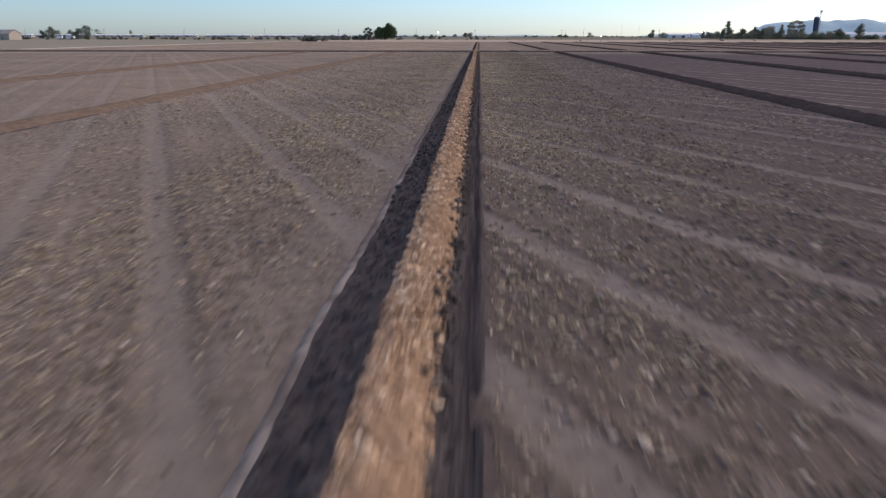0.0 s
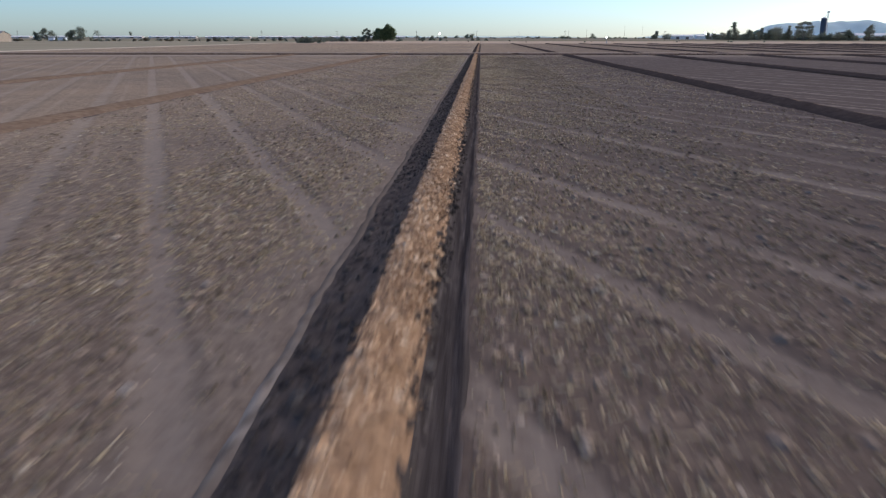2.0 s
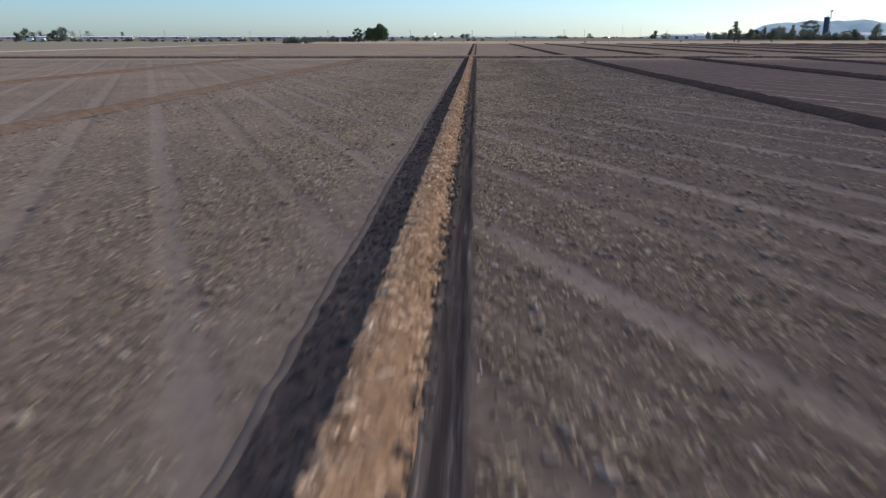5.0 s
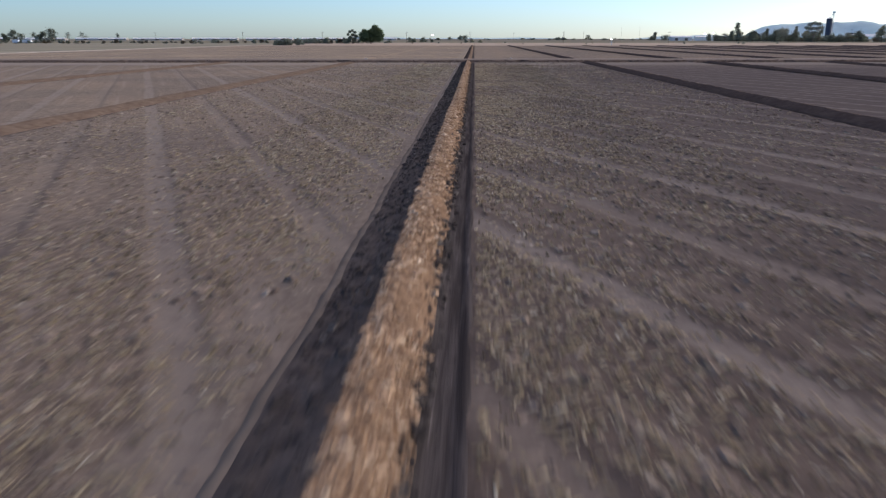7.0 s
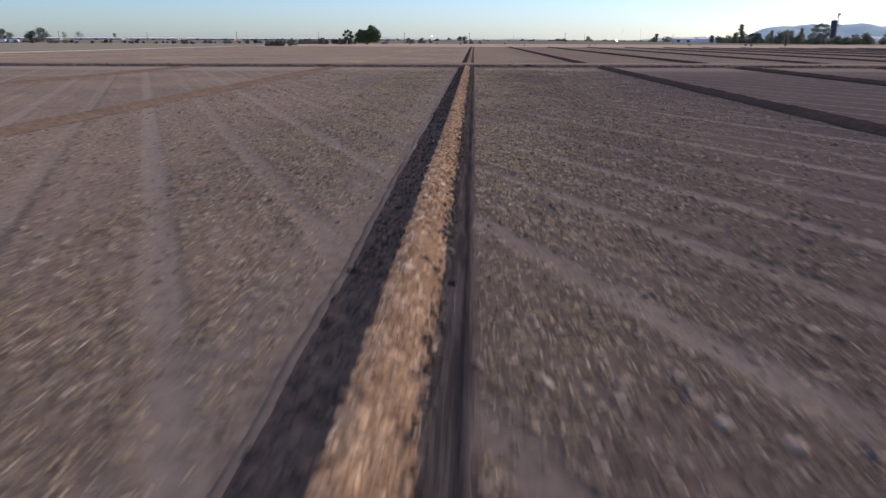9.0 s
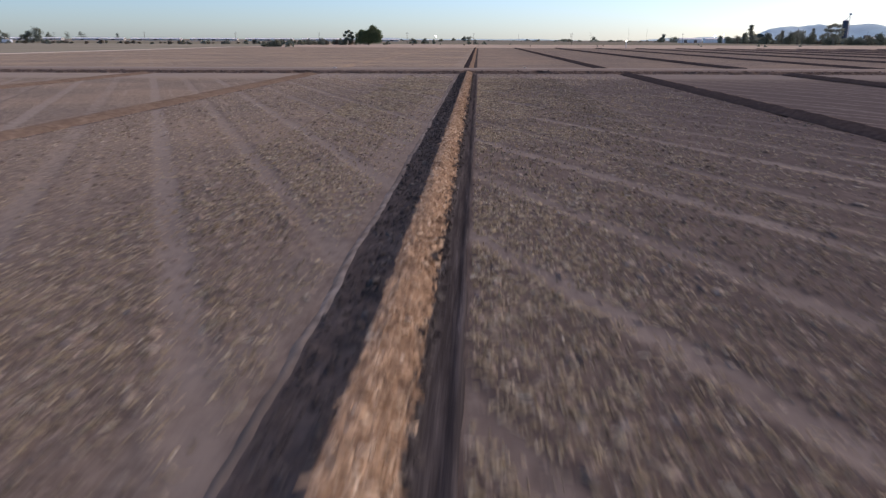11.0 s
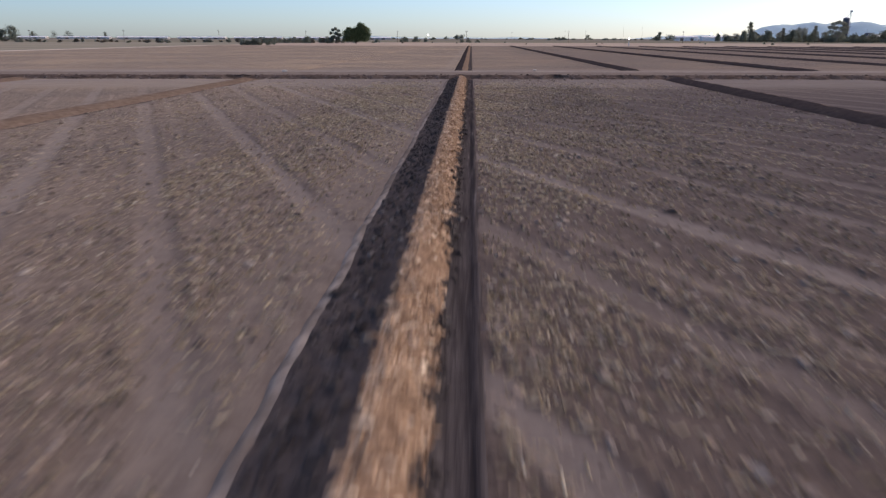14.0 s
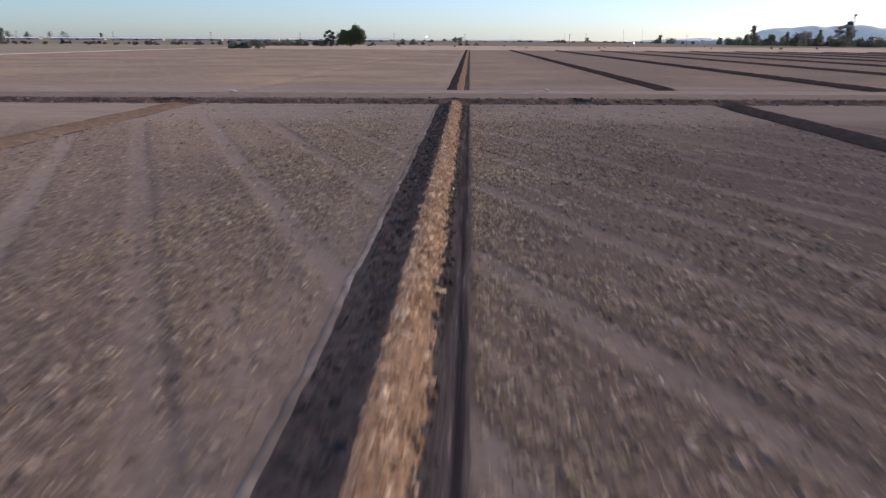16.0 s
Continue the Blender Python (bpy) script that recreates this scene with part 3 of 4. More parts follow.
def clod_field():
    r = np.random.default_rng(11)

    def sow(n):
        x = np.concatenate([r.uniform(-8, 8, n * 3 // 5), r.uniform(-19, 17, n * 2 // 5)])
        y = r.uniform(-3, 172, len(x))
        t = np.abs(track_distance(x, y))
        patchy = lump(x, y, 2.2, 31) * 0.5 + lump(x, y, 0.8, 32) * 0.5
        chance = np.where(t < 0.36, 0.28, 0.8) * np.clip(0.8 + 0.7 * patchy, 0.15, 1.0)
        chance = chance * (0.25 + 0.75 * tilled(x, y)) * np.where((x > -3.5) & (x < -1), 0.25, 1.0)
        free = ((x < -2.4) | (x > 0.08)) & ((x > 19.0) | (x < 16.4)) & (x > -19.2) & (y < road_y(x) - 0.3)
        keep = free & (r.random(len(x)) < chance)
        return x[keep], y[keep]

    x, y = sow(42000)
    size = np.clip(r.lognormal(math.log(0.085), 0.38, len(x)), 0.04, 0.17)
    scatter("soil_clods", x, y, ground_height(x, y), size, 0.5, M_BIGCLOD, "loose brown soil clods strewn over the tilled field", "clods", 12)
    x, y = sow(170000)
    size = np.clip(r.lognormal(math.log(0.046), 0.38, len(x)), 0.025, 0.10)
    scatter("soil_crumbs", x, y, ground_height(x, y), size, 0.20, M_CLOD, "fine broken soil crumbs covering the tilled field", "clods", 14, 1.4, _PEAK, _SIDES)
    x, y = sow(170000)
    size = r.uniform(0.016, 0.042, len(x))
    scatter("stubble", x, y, ground_height(x, y) + 0.01, size, 2.3, M_STUBBLE, "short broken crop stubble standing in the tilled soil", "stubble", 19, 1.8, _PEAK, _SIDES)
    n = 160000
    x, y = np.concatenate([r.uniform(-16, 15, n // 2), r.uniform(-8, -2.4, n // 4), 0.1 + r.exponential(2.2, n // 4)]), r.uniform(-3, 172, n)
    keep = ((x < -2.4) | (x > 0.1)) & (np.abs(track_distance(x, y)) > 0.15) & (lump(x, y, 3.0, 41) + r.normal(0, 0.5, n) > 0.1) & (y < road_y(x) - 6) & (x < 15)
    x, y = x[keep], y[keep]
    scatter("straw_bits", x, y, ground_height(x, y) + 0.03, r.uniform(0.014, 0.034, len(x)), 0.8, M_STRAW, "pale straw and stalk bits lying on the soil", "straw", 13, 5.0, _PEAK, _SIDES)


def ridge_litter():
    r = np.random.default_rng(15)
    n = 80000
    x, y = r.uniform(-1.24, -0.50, n), r.uniform(-4, 172, n)
    z = ridge_height(x, y, 20)
    scatter("crest_litter", x + drift(x, y), y, z, np.clip(r.lognormal(math.log(0.031), 0.48, n), 0.012, 0.11), 0.6, M_CRESTCLOD, "dry straw and tan clods along the ridge crest", "straw", 16, 2.2, _PEAK, _SIDES)
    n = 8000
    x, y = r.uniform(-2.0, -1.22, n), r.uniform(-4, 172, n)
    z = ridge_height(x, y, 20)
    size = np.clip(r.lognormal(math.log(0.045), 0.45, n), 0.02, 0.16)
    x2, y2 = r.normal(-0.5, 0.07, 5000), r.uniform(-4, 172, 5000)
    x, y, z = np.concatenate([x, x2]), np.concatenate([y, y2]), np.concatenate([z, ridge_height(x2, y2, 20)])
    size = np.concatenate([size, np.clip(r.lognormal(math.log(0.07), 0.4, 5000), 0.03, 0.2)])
    scatter("slope_clods", x, y, z, size, 0.6, M_DARKCLOD, "dark clods on the ridge's turned slope", "clods", 17)
    n = 1500
    x = r.uniform(-55, 55, n)
    d = r.uniform(-0.5, 1.4, n)
    z = np.interp(d, [-0.5, 0, 0.7, 1.4], [0, 0.02, 0.27, 0.30])
    scatter("bank_clods", x, road_y(x) + d, z, np.clip(r.lognormal(math.log(0.09), 0.4, n), 0.04, 0.25), 0.7, M_BANKCLOD, "broken clods of the road bank", "clods", 18)


clod_field()
ridge_litter()


# ---- trees and scrub ----
def crown_mesh(name, clumps, count, leaf, material, seed, droop=0.0):
    """Many small folded leaf sprays round the clumps (x, y, z, radius, height)."""
    r = np.random.default_rng(seed)
    cl = np.array(clumps, dtype=float)
    pick = r.choice(len(cl), count, p=cl[:, 3] ** 2 / (cl[:, 3] ** 2).sum())
    d = r.normal(size=(count, 3))
    d /= np.linalg.norm(d, axis=1)[:, None]
    rad = r.uniform(0.15, 1.0, count) ** 0.5 * r.uniform(0.75, 1.12, count) * (1 + 0.5 * r.random(count) ** 6)
    c = cl[pick, :3] + d * rad[:, None] * np.stack([cl[pick, 3], cl[pick, 3], cl[pick, 4]], -1)
    a = r.normal(size=(count, 3))
    a /= np.linalg.norm(a, axis=1)[:, None]
    b = np.cross(a, r.normal(size=(count, 3)))
    b /= np.linalg.norm(b, axis=1)[:, None]
    s = leaf * r.uniform(0.5, 1.3, count)[:, None]
    fold = np.cross(a, b) * s * 0.3
    v = np.stack([c - a * s, c - b * s * 0.6 + fold, c + a * s, c + b * s * 0.6 + fold], 1)
    v[..., 2] = np.maximum(v[..., 2] - droop * s, 0.05)
    q = np.arange(count * 4).reshape(-1, 4)
    tri = np.concatenate([q[:, [0, 1, 2]], q[:, [0, 2, 3]]])
    return mesh_arrays(name, v.reshape(-1, 3), tri, material)


def tree(label, at, clumps, count, leaf, leaf_material, bark, seed, stem=0.3, group="", name="tree", fork=0.35):
    """A tapered trunk with limbs to each clump, and a crown of leaf sprays."""
    base = thing(name, label, "tree" if name == "tree" else "bush", group, at)
    r = random.Random(seed)
    bm = bmesh.new()
    top = max(c[2] for c in clumps)
    mx, my = sum(c[0] for c in clumps) / len(clumps), sum(c[1] for c in clumps) / len(clumps)
    knee = Vector((mx * 0.3, my * 0.3, top * fork))
    tube(bm, (0, 0, -0.1), knee, stem, stem * 0.7, 7)
    for c in clumps:
        mid = knee.lerp(Vector(c[:3]), 0.5) + Vector((r.uniform(-.3, .3), r.uniform(-.3, .3), r.uniform(0, .5)))
        tube(bm, knee, mid, stem * 0.45, stem * 0.28, 5)
        tube(bm, mid, Vector(c[:3]) + Vector((0, 0, c[4] * 0.5)), stem * 0.28, stem * 0.08, 5)
    part("trunk", bm, bark, base)
    part_mesh("crown", crown_mesh("crown", clumps, count, leaf, leaf_material, seed), base)
    return base


def clump_set(width, height, n, seed, low=0.3):
    r = random.Random(seed)
    out = []
    for k in range(n):
        f = (k + 0.5) / n
        a, q = r.uniform(0, 2 * math.pi), r.uniform(0.15, 0.95)
        z = height * (low + (0.86 - low) * f)
        wide = width * 0.5 * (1 - 0.55 * abs(2 * f - 0.75))
        rad = width * r.uniform(0.10, 0.23)
        out.append((math.cos(a) * wide * q * 0.8, math.sin(a) * wide * q * 0.8, z, rad, rad * r.uniform(0.6, 0.9)))
    return out


# the big double-crowned tree and the thin one beside it, on the dry grass
BIG = [(-0.6, 0.4, 6.8, 3.6, 3.0), (3.2, 0, 10.6, 3.0, 2.6), (5.6, 1, 8.6, 2.9, 2.4), (1.2, -1, 8.6, 3.0, 2.6), (4.2, 1.5, 6.0, 4.0, 2.8), (-3.2, 0, 7.8, 3.2, 2.6), (-5.6, 0.5, 6.2, 2.7, 2.4),
       (-2.6, -1.5, 5.0, 3.6, 2.6), (0.6, 0.5, 3.6, 4.0, 2.6), (5.2, -0.5, 3.6, 3.4, 2.4), (-5.4, 0, 3.2, 2.8, 2.3), (6.9, 0, 5.6, 2.2, 2.0), (2.2, 0.4, 12.0, 1.7, 1.4), (-4.2, 0.4, 9.4, 1.5, 1.2)]
BIG = [(x * 1.13, y, z, w * 1.06, h) for x, y, z, w, h in BIG]
tree("large dense dark-green tree with a double crown on dry grass", pose(-71.8, 600, 0) @ Matrix.Scale(0.94, 4), BIG, 11000, 0.42, M_LEAF, M_BARK, 3, 0.55)
THIN = [(0, 0, 9.4, 1.2, 1.0), (-1.9, 0, 8.6, 1.2, .9), (1.9, 0, 8.2, 1.3, 1.0), (-3.1, .4, 6.6, 1.2, 1.0), (0.4, .3, 6.4, 1.6, 1.2), (2.6, 0, 5.4, 1.6, 1.2), (-1.6, 0, 4.2, 1.7, 1.2), (1.4, 0, 3.2, 1.9, 1.4), (-2.9, 0, 2.6, 1.6, 1.3)]
tree("thin open-crowned grey-green tree beside the large tree", pose(-84.8, 602, 0) @ Matrix.Scale(0.94, 4), THIN, 2800, 0.34, M_LEAF_DARK, M_BARK, 4, 0.28)

# patterns for the tree belt, built once and copied
def belt():
    kinds = [
        ("round dark-green tree in the tree belt", clump_set(10, 8, 20, 51, 0.10), 1400, 0.42, M_LEAF_DARK),
        ("olive-green spreading tree in the tree belt", clump_set(12, 9, 20, 52, 0.10), 1100, 0.42, M_LEAF_OLIVE),
        ("slender uneven tree standing above the tree belt", clump_set(7.5, 15, 20, 53, 0.12), 900, 0.42, M_LEAF_OLIVE),
        ("low dense bushy tree in the tree belt", clump_set(11, 5, 18, 54, 0.08), 1200, 0.40, M_LEAF_DARK),
    ]
    # kind, x, y, height, width
    spots = [
        (0, 253, 925, 8.9, 6.2),
        (3, 263, 930, 9.0, 11.9),
        (1, 274, 935, 9.6, 8.8),
        (0, 279, 930, 12.9, 10.0),
        (2, 288, 937, 20.1, 11.4),
        (1, 289, 930, 11.8, 11.3),
        (3, 289, 910, 8.0, 9.8),
        (0, 300, 925, 12.9, 11.9),
        (1, 308, 915, 11.3, 9.9),
        (2, 317, 930, 14.2, 8.2),
        (0, 315, 905, 13.4, 14.6),
        (1, 326, 915, 16.7, 10.5),
        (1, 333, 920, 16.3, 9.3),
        (0, 330, 895, 12.3, 12.6),
        (2, 337, 905, 16.1, 7.9),
        (1, 342, 895, 11.8, 11.4),
        (3, 343, 885, 9.7, 13.0),
        (1, 349, 885, 11.3, 11.9),
        (3, 355, 870, 10.2, 12.8),
        (3, 361, 865, 9.2, 11.6),
        (1, 377, 880, 10.3, 13.0),
        (0, 383, 870, 12.3, 14.0),
    ]
    made = {}
    for k, x, y, h, w in spots:
        label, clumps, count, leaf, mat = kinds[k]
        far = np.interp(x, [253, 288, 310, 345, 383], [1150, 1000, 950, 885, 855])      # the belt runs slantwise away
        x, y, h, w = x * (far - 55) / (y - 55), far + (y - 905) * 0.2, h * (far - 55) / (y - 55), w * (far - 55) / (y - 55)
        if k != 2:
            h, w = h * 0.92, w * 1.25
        wide = 2 * max(math.hypot(c[0], c[1]) + c[3] for c in clumps)
        tall = max(c[2] + c[4] for c in clumps)
        turn = (x * 7.3 + y * 1.7) % 360
        m = pose(x, y, 0, 0, 0, turn) @ Matrix.Diagonal((w / wide, w / wide, h / tall, 1))
        if k not in made:
            made[k] = tree(label, pose(0, 0, 0), clumps, count, leaf, mat, M_BARK, 60 + k, 0.26, "trees in the belt")
            made[k].matrix_basis = Matrix.Identity(4)
            first = made[k]
            first.matrix_world = m
        else:
            c = copy_thing(made[k], Matrix.Identity(4))
            c.matrix_basis = m


belt()
SPARSE = [(0, 0, 16.2, 2.6, 1.6), (-3.6, 0, 15.0, 2.6, 1.6), (3.8, 0, 15.4, 2.6, 1.8), (-6.2, 0, 12.4, 2.4, 1.6), (6.4, 0, 12.4, 2.4, 1.8), (-2.2, 1, 11.8, 2.8, 1.7), (2.6, -1, 11.6, 2.8, 1.8),
          (-5.2, 0, 8.8, 2.6, 1.8), (5.6, 0, 8.4, 2.6, 1.8), (0, 0, 8.0, 2.6, 1.8), (7.2, 0, 9.8, 1.6, 1.3), (-3.4, 0, 5.6, 2.6, 1.8), (3.6, 0, 5.2, 2.8, 1.8)]
tree("tall open-crowned eucalyptus with a pale trunk", pose(310, 797, 0) @ Matrix.Scale(1.05, 4), SPARSE, 3600, 0.40, M_LEAF_OLIVE, M_PALEBARK, 71, 0.42, fork=0.3)
tree("spreading open tree standing alone by the sheds", pose(381, 816, 0), clump_set(14, 17, 12, 72, 0.35), 2000, 0.42, M_LEAF_OLIVE, M_BARK, 72, 0.35)


def far_trees():
    spots = [(-384, 761, 13.6, 12, 73), (-394, 764, 10.5, 7, 87), (-427, 778, 12.5, 10, 74), (-438, 780, 8.0, 6, 88), (-916, 1686, 17.0, 14, 75), (-894, 1716, 16.0, 12, 76), (-1070, 2200, 21.0, 20, 77), (-1257, 2482, 22.0, 22, 78), (-1061, 2397, 20.0, 12, 79),
             (302, 1406, 15.0, 9, 81), (322, 1420, 9.0, 13, 82), (296, 1400, 7.5, 9, 83), (300, 2187, 12.0, 14, 84), (-20, 1700, 9.5, 14, 85), (-30, 1705, 9.0, 9, 86)]
    for x, y, h, w, s in spots:
        tree("distant dark tree on the plain", pose(x, y, 0), clump_set(w * 1.7, h, 16, s, 0.12), 1100, 0.55, M_LEAF_DARK, M_BARK, s, 0.3, "distant trees")


far_trees()


def scrub():
    r = random.Random(5)
    pats = []
    for k, (w, h, mat, label) in enumerate([(6, 2.4, M_SCRUB, "dry brown desert scrub bush"), (5, 2.6, M_LEAF_OLIVE, "olive desert scrub bush"), (7, 3.2, M_LEAF_DARK, "dark low scrub bush")]):
        b = tree(label, pose(-150 - 9 * k, 655, 0), [(c[0], c[1], c[2] * 0.9, c[3], c[4] * 0.8) for c in clump_set(w, h, 7, 90 + k, 0.15)], 420, 0.33, mat, M_BARK, 95 + k, 0.09, "scrub bushes", "bush", 0.12)
        pats.append(b)

    def at(k, x, y, s, tall=1.0):
        c = copy_thing(pats[k], Matrix.Identity(4))
        c.matrix_basis = pose(x, y, 0, 0, 0, r.uniform(0, 360)) @ Matrix.Diagonal((s, s, s * tall, 1))

    for i in range(95):      # the loose row on the fallow ground to the left
        at(r.choice((0, 0, 1, 2)), r.uniform(-440, -130), r.uniform(600, 720), r.uniform(0.6, 1.25), r.uniform(0.6, 1.1))
    for i in range(9):       # the thicket at the field's corner
        at(r.choice((1, 2, 2)), -100.5 + r.uniform(-7, 7), 475 + r.uniform(-3, 3), r.uniform(0.7, 1.15), r.uniform(0.95, 1.2))
    for i in range(34):      # the hedge between it and the large tree
        at(r.choice((0, 1, 1, 2)), r.uniform(-142, -79), r.uniform(604, 645), r.uniform(0.8, 1.3), r.uniform(1.0, 1.4))
    for i in range(14):      # tufts on the dry grass
        at(r.choice((0, 2)), r.uniform(-70, 210), r.uniform(560, 720), r.uniform(0.2, 0.45))
    for x, y, s in [(-55, 780, 1.2), (-48, 782, 1.5), (-40, 784, 1.0), (-60, 778, .8), (-8, 720, .9), (-3, 722, .9), (5, 722, .8), (-66, 660, .9)]:
        at(2, x, y, s)
    for i in range(170):     # undergrowth of the tree belt
        f = r.random()
        at(r.choice((0, 1, 2, 2)), 330 + 190 * f ** 1.5 + r.uniform(-6, 6), 1150 - 290 * f ** 0.7 + r.uniform(-25, 25), r.uniform(1.2, 2.4))
    for i in range(50):      # far woods along the plain
        at(r.choice((1, 2)), r.uniform(-250, 420), r.uniform(1500, 2400), r.uniform(1.2, 3.2), r.uniform(0.4, 0.8))


scrub()


# ---- buildings ----
def gable(name, label, at, length, depth, eave, peak, wall, roof, openings=(), posts=False, group="farm sheds"):
    """A shed with walls, a pitched roof with overhang, and doors or open bays on its long side."""
    base = thing(name, label, "building", group, at)
    L, D = length / 2, depth / 2
    if not posts:
        bm = bmesh.new()
        prof = [(-D, 0), (D, 0), (D, eave), (0, peak), (-D, eave)]
        a = [bm.verts.new((-L, y, z)) for y, z in prof]
        b = [bm.verts.new((L, y, z)) for y, z in prof]
        bm.faces.new(a[::-1])
        bm.faces.new(b)
        for i in range(5):
            bm.faces.new((a[i], a[(i + 1) % 5], b[(i + 1) % 5], b[i]))
        bmesh.ops.recalc_face_normals(bm, faces=bm.faces)
        part("wall", bm, wall, base)
    else:
        for i in range(int(length / 8) + 1):
            for y in (-D + .3, D - .3):
                part("post", box(bmesh.new(), -L + i * 8 - .15, -L + i * 8 + .15, y - .15, y + .15, 0, eave + .2), M_STEEL, base)
    bm = bmesh.new()
    for s in (-1, 1):
        v = [bm.verts.new(c) for c in ((-L - .4, s * (D + .5), eave - .15), (L + .4, s * (D + .5), eave - .15), (L + .4, 0, peak + .12), (-L - .4, 0, peak + .12))]
        f = bm.faces.new(v if s < 0 else v[::-1])
        r = bmesh.ops.extrude_face_region(bm, geom=[f])
        bmesh.ops.translate(bm, vec=(0, 0, 0.18), verts=[g for g in r["geom"] if isinstance(g, bmesh.types.BMVert)])
    bmesh.ops.recalc_face_normals(bm, faces=bm.faces)
    part("roof", bm, roof, base)
    for x, w, h in openings:
        door = part("door", box(bmesh.new(), x - w / 2, x + w / 2, -D - .06, -D + .05, 0.02, h), M_ROOF_DARK, base, "dark sheet door")
        part("handle", box(bmesh.new(), x + w * .3, x + w * .3 + .12, -D - .12, -D - .06, h * .45, h * .45 + .3), M_STEEL, door)
    return base


gable("barn", "tan-walled barn with a dusty tan pitched roof", pose(-350, 566, 0, 0, 0, -12), 24, 12, 4.4, 7.0, M_TAN, M_TANROOF, [(-4, 4, 4), (6, 1.2, 2.1)])


def trailer(x, y, turn, length):
    base = thing("trailer", "small white box trailer parked by the barn", "trailer", "white trailers", pose(x, y, 0, 0, 0, turn))
    part("trailer_body", box(bmesh.new(), -length / 2, length / 2, -1.2, 1.2, 0.55, 2.7, 0.12), M_WHITE, base)
    part("drawbar", tube(bmesh.new(), (length / 2 - .2, 0, 0.6), (length / 2 + 1.2, 0, 0.5), 0.08, 0.06, 6), M_STEEL, base)
    for sy in (-1.05, 1.05):
        wheel = part("wheel", tube(bmesh.new(), (-0.4, sy - .12, 0.42), (-0.4, sy + .12, 0.42), 0.42, 0.42, 14), M_GLASS, base)
        part("hub", tube(bmesh.new(), (-0.4, sy - .14, 0.42), (-0.4, sy + .14, 0.42), 0.2, 0.2, 12), M_STEEL, wheel)


trailer(-346, 640, 4, 4.5)
trailer(-335, 636, -6, 7.0)
for x, y, l in [(-960, 1600, 90), (-850, 1590, 100), (-735, 1605, 100), (-620, 1600, 96), (-510, 1610, 90), (-400, 1600, 90), (-300, 1620, 80), (-190, 1640, 70)]:
    gable("cattle_shed", "long low tan cattle shed with a pale roof", pose(x, y, 0, 0, 0, 2), l, 14, 3.0, 4.6, M_SHEDWALL, M_ROOF, [(-l * 0.3, 6, 3), (0, 6, 3), (l * 0.3, 6, 3)])
for x, y, l in [(395, 1395, 60), (440, 1420, 40), (350, 1430, 36)]:
    gable("warehouse", "low pale warehouse on the plain", pose(x, y, 0, 0, 0, -4), l, 20, 5.5, 7.5, M_ROOF, M_ROOF, [(-8, 5, 4), (8, 5, 4)])
gable("hay_shed", "long open hay shed with a pale roof by the silo", pose(478, 960, 0, 0, 0, -6), 120, 14, 5.5, 8.0, M_TAN, M_ROOF, (), True)


def silo():
    base = thing("silo", "tall dark-blue silo with a steel elevator leg", "silo", at=pose(447, 1085, 0))
    part("body", tube(bmesh.new(), (0, 0, 0), (0, 0, 27.5), 3.5, 3.5, 32), M_SILO, base)
    bm = bmesh.new()
    tube(bm, (0, 0, 27.5), (0, 0, 28.6), 3.6, 1.8, 32)
    tube(bm, (0, 0, 28.6), (0, 0, 29.1), 1.8, 0.5, 32)
    part("dome", bm, M_STEEL, base, "steel dome roof")
    for k in range(9):
        part("hoop", tube(bmesh.new(), (0, 0, 3 * k + 1.0), (0, 0, 3 * k + 1.18), 3.56, 3.56, 32), M_SILO, base)
    bm = bmesh.new()
    for sx in (3.9, 5.1):
        for sy in (-0.6, 0.6):
            tube(bm, (sx, sy, 0), (sx, sy, 34.5), 0.12, 0.12, 6)
    for k in range(17):
        for sy in (-0.6, 0.6):
            tube(bm, (3.9, sy, 2 * k), (5.1, sy, 2 * k + 2), 0.07, 0.07, 5)
        tube(bm, (3.9, -0.6, 2 * k), (3.9, 0.6, 2 * k + 2), 0.07, 0.07, 5)
    part("elevator_leg", bm, M_STEEL, base, "steel lattice leg")
    part("head_box", box(bmesh.new(), 3.3, 6.3, -1, 1, 34.3, 36.4, 0.2), M_STEEL, base, "steel elevator head")
    part("spout", tube(bmesh.new(), (4.2, 0, 34.3), (0.6, 0, 29.0), 0.25, 0.25, 8), M_STEEL, base)


silo()
tank = thing("hopper_bin", "dark square feed bin on steel legs", "bin", at=pose(470, 1075, 0))
part("bin_body", box(bmesh.new(), -3, 3, -3, 3, 6.5, 10.5, 0.3), M_SILO, tank)
part("hopper", tube(bmesh.new(), (0, 0, 3.5), (0, 0, 6.6), 0.5, 3.6, 4), M_SILO, tank)
for sx in (-2.7, 2.7):
    for sy in (-2.7, 2.7):
        part("leg", tube(bmesh.new(), (sx, sy, 0), (sx, sy, 6.7), 0.2, 0.2, 8), M_STEEL, tank)


# ---- poles and lamps ----
def power_pole(x, y, h, group):
    base = thing("power_pole", "weathered wooden power pole with a cross-arm", "pole", group, pose(x, y, 0, 0, 0, 4))
    part("pole", tube(bmesh.new(), (0, 0, -0.2), (0, 0, h), 0.15, 0.10, 8), M_WOOD, base)
    arm = part("crossarm", box(bmesh.new(), -0.9, 0.9, -0.07, 0.07, h - 0.75, h - 0.6), M_WOOD, base)
    for sx in (-0.8, 0, 0.8):
        part("insulator", tube(bmesh.new(), (sx, 0, h - 0.6), (sx, 0, h - 0.35), 0.08, 0.05, 6), M_STEEL, arm)


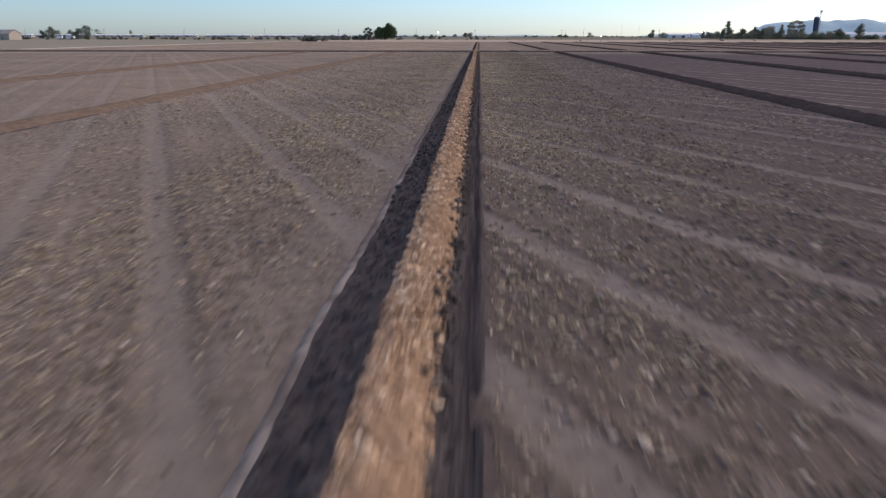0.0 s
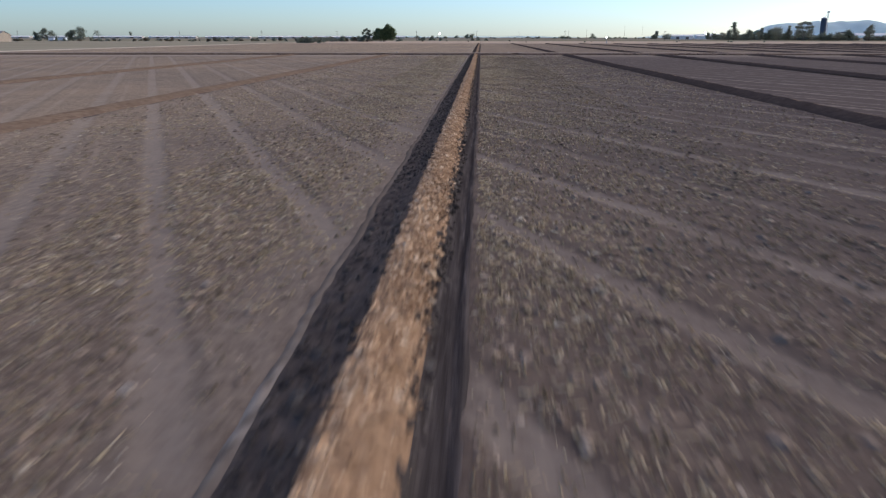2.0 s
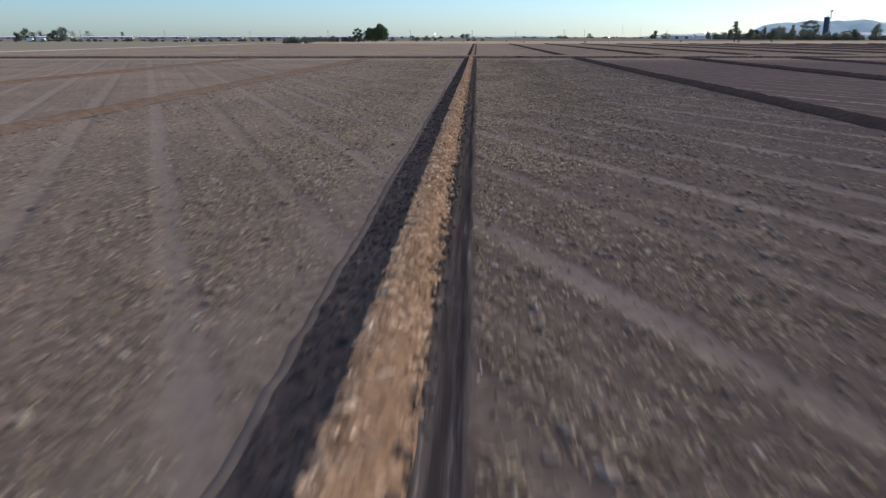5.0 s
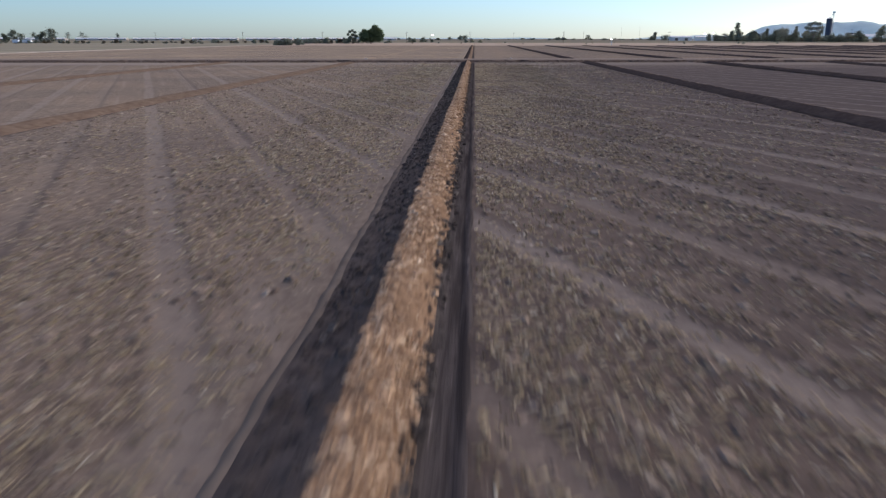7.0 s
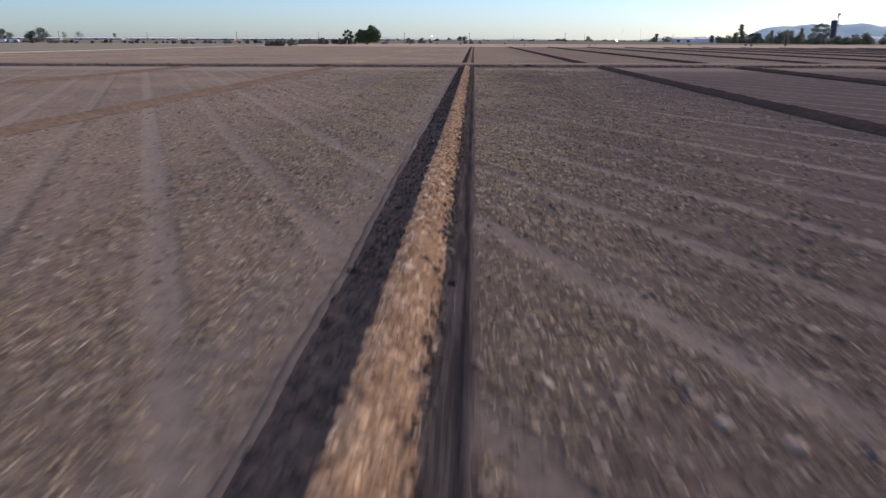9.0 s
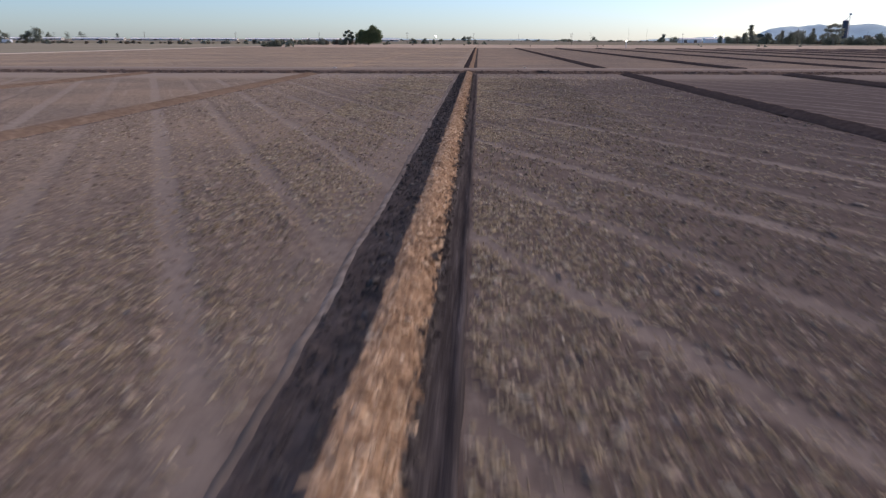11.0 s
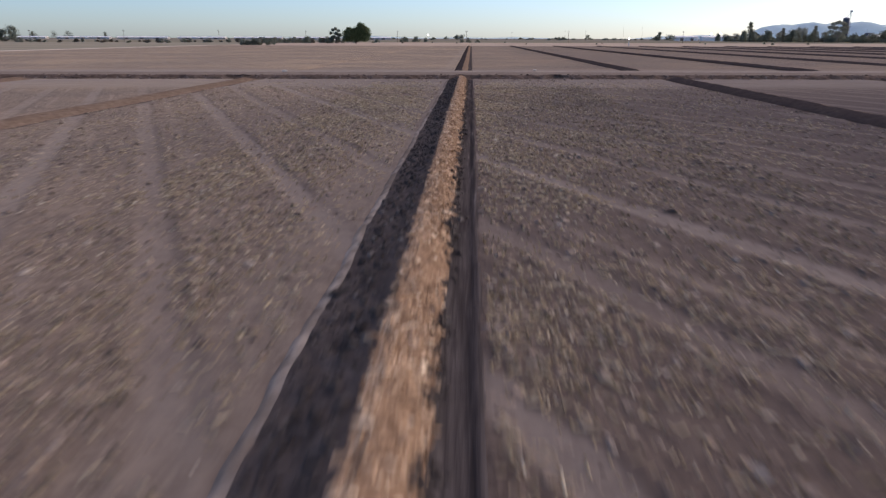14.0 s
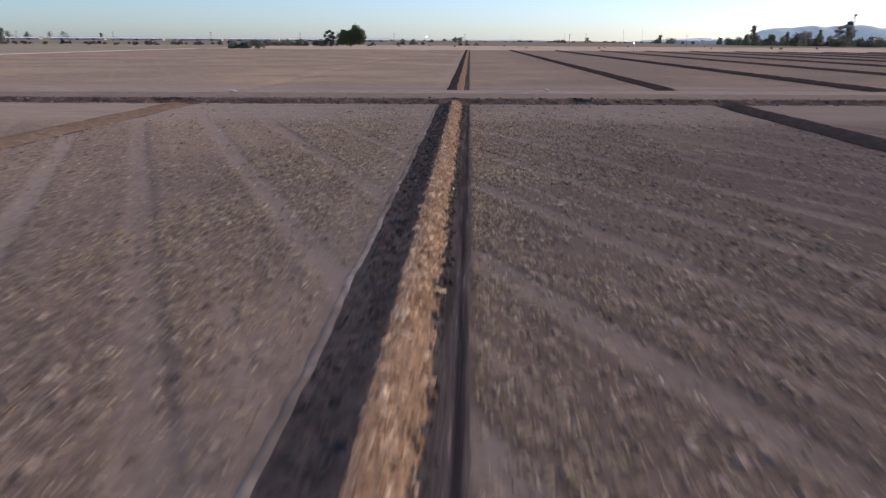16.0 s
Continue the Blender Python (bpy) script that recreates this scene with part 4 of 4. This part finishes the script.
for x in (-427, -351, -275, -199, -130, -58, -4, 75, 163):
    power_pole(x, 730, 9.0, "power poles across the plain")
for x, y, h in [(295, 1680, 25), (333, 1690, 24.5), (159, 1230, 14), (152, 1420, 15), (70, 1500, 13), (520, 1180, 16)]:
    power_pole(x, y, h, "tall distant power poles")


def flood_light(x, y, z, w):
    base = thing("light_mast", "lit floodlight on a tall steel mast", "light", "floodlights", pose(x, y, 0))
    part("mast", tube(bmesh.new(), (0, 0, -0.2), (0, 0, z), 0.2, 0.12, 8), M_STEEL, base)
    housing = part("lamp_housing", box(bmesh.new(), -w / 2 - .1, w / 2 + .1, 0.0, 0.5, z - w * .4, z + w * .4, 0.05), M_STEEL, base)
    part("lamp_face", tube(bmesh.new(), (0, -0.25, z), (0, 0.02, z), w * 0.36, w * 0.46, 12), M_LAMP, housing, "bright white lit lamp")


flood_light(-129, 2500, 12.5, 4.0)
flood_light(382, 1400, 10.5, 2.8)
flood_light(402, 1420, 12.0, 1.6)
# a vehicle's light beyond the field; this short mast is added to carry it
flood_light(73.5, 482, 3.3, 0.55)


# ---- mountains far behind ----
def range_(name, label, x0, x1, y0, deep, heights, colour, seed, steps=300):
    n = Nodes(name + "_haze_tint", 1.0, 0.0)
    p = n.place()
    v = n.noise(n.stretch(p, 0.004, 0.004, 0.012), 1.0, 6, 0.65)
    n.bump(v, 0.25, 30)
    # blue-grey of the distance haze is put into the rock's colour
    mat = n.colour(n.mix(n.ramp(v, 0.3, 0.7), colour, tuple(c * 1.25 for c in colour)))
    xs, ds = np.linspace(x0, x1, steps), np.linspace(0, 1, 14)
    X, D = np.meshgrid(xs, ds)
    top = np.interp(X, np.linspace(x0, x1, len(heights)), heights)
    top = top * (1 + 0.07 * lump(X, D * deep * 0.8, 120, seed) + 0.05 * lump(X, D * deep * 0.8, 48, seed + 1))
    shape = np.sin(np.clip(D, 0, 1) * math.pi) ** 0.8
    Z = top * shape * (1 + 0.12 * lump(X, D * deep, 130, seed + 2) * np.cos(D * math.pi) ** 2) - 2
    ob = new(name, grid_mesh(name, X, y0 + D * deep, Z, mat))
    return tagged(ob, label, "mountains", kind="structure")


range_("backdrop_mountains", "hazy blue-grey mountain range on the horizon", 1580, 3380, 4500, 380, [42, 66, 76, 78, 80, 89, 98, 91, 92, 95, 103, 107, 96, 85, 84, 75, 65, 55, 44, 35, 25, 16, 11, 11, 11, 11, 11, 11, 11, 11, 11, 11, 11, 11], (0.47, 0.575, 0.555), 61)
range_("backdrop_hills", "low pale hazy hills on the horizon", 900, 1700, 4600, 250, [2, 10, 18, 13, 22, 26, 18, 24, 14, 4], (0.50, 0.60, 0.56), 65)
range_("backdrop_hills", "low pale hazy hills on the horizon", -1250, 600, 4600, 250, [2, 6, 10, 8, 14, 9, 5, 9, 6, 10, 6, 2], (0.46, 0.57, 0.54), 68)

# pale stones on the road
for x, d, s in [(-17.8, 6.0, 0.22), (6.2, 9.6, 0.15)]:
    bm = bmesh.new()
    bmesh.ops.create_icosphere(bm, subdivisions=2, radius=s)
    for v in bm.verts:
        v.co = Vector((v.co.x * 1.3, v.co.y, v.co.z * 0.55)) * (1 + 0.25 * noise.noise(v.co * 3 + Vector((x, d, 0))))
    me = bpy.data.meshes.new("stone")
    bm.to_mesh(me)
    bm.free()
    me.materials.append(M_STONE)
    ob = new("stone", me)
    ob.location = (x, road_y(x) + d, 0.34 + s * 0.4)
    tagged(ob, "pale stone lying on the dirt road", "stone", "stones on the road")
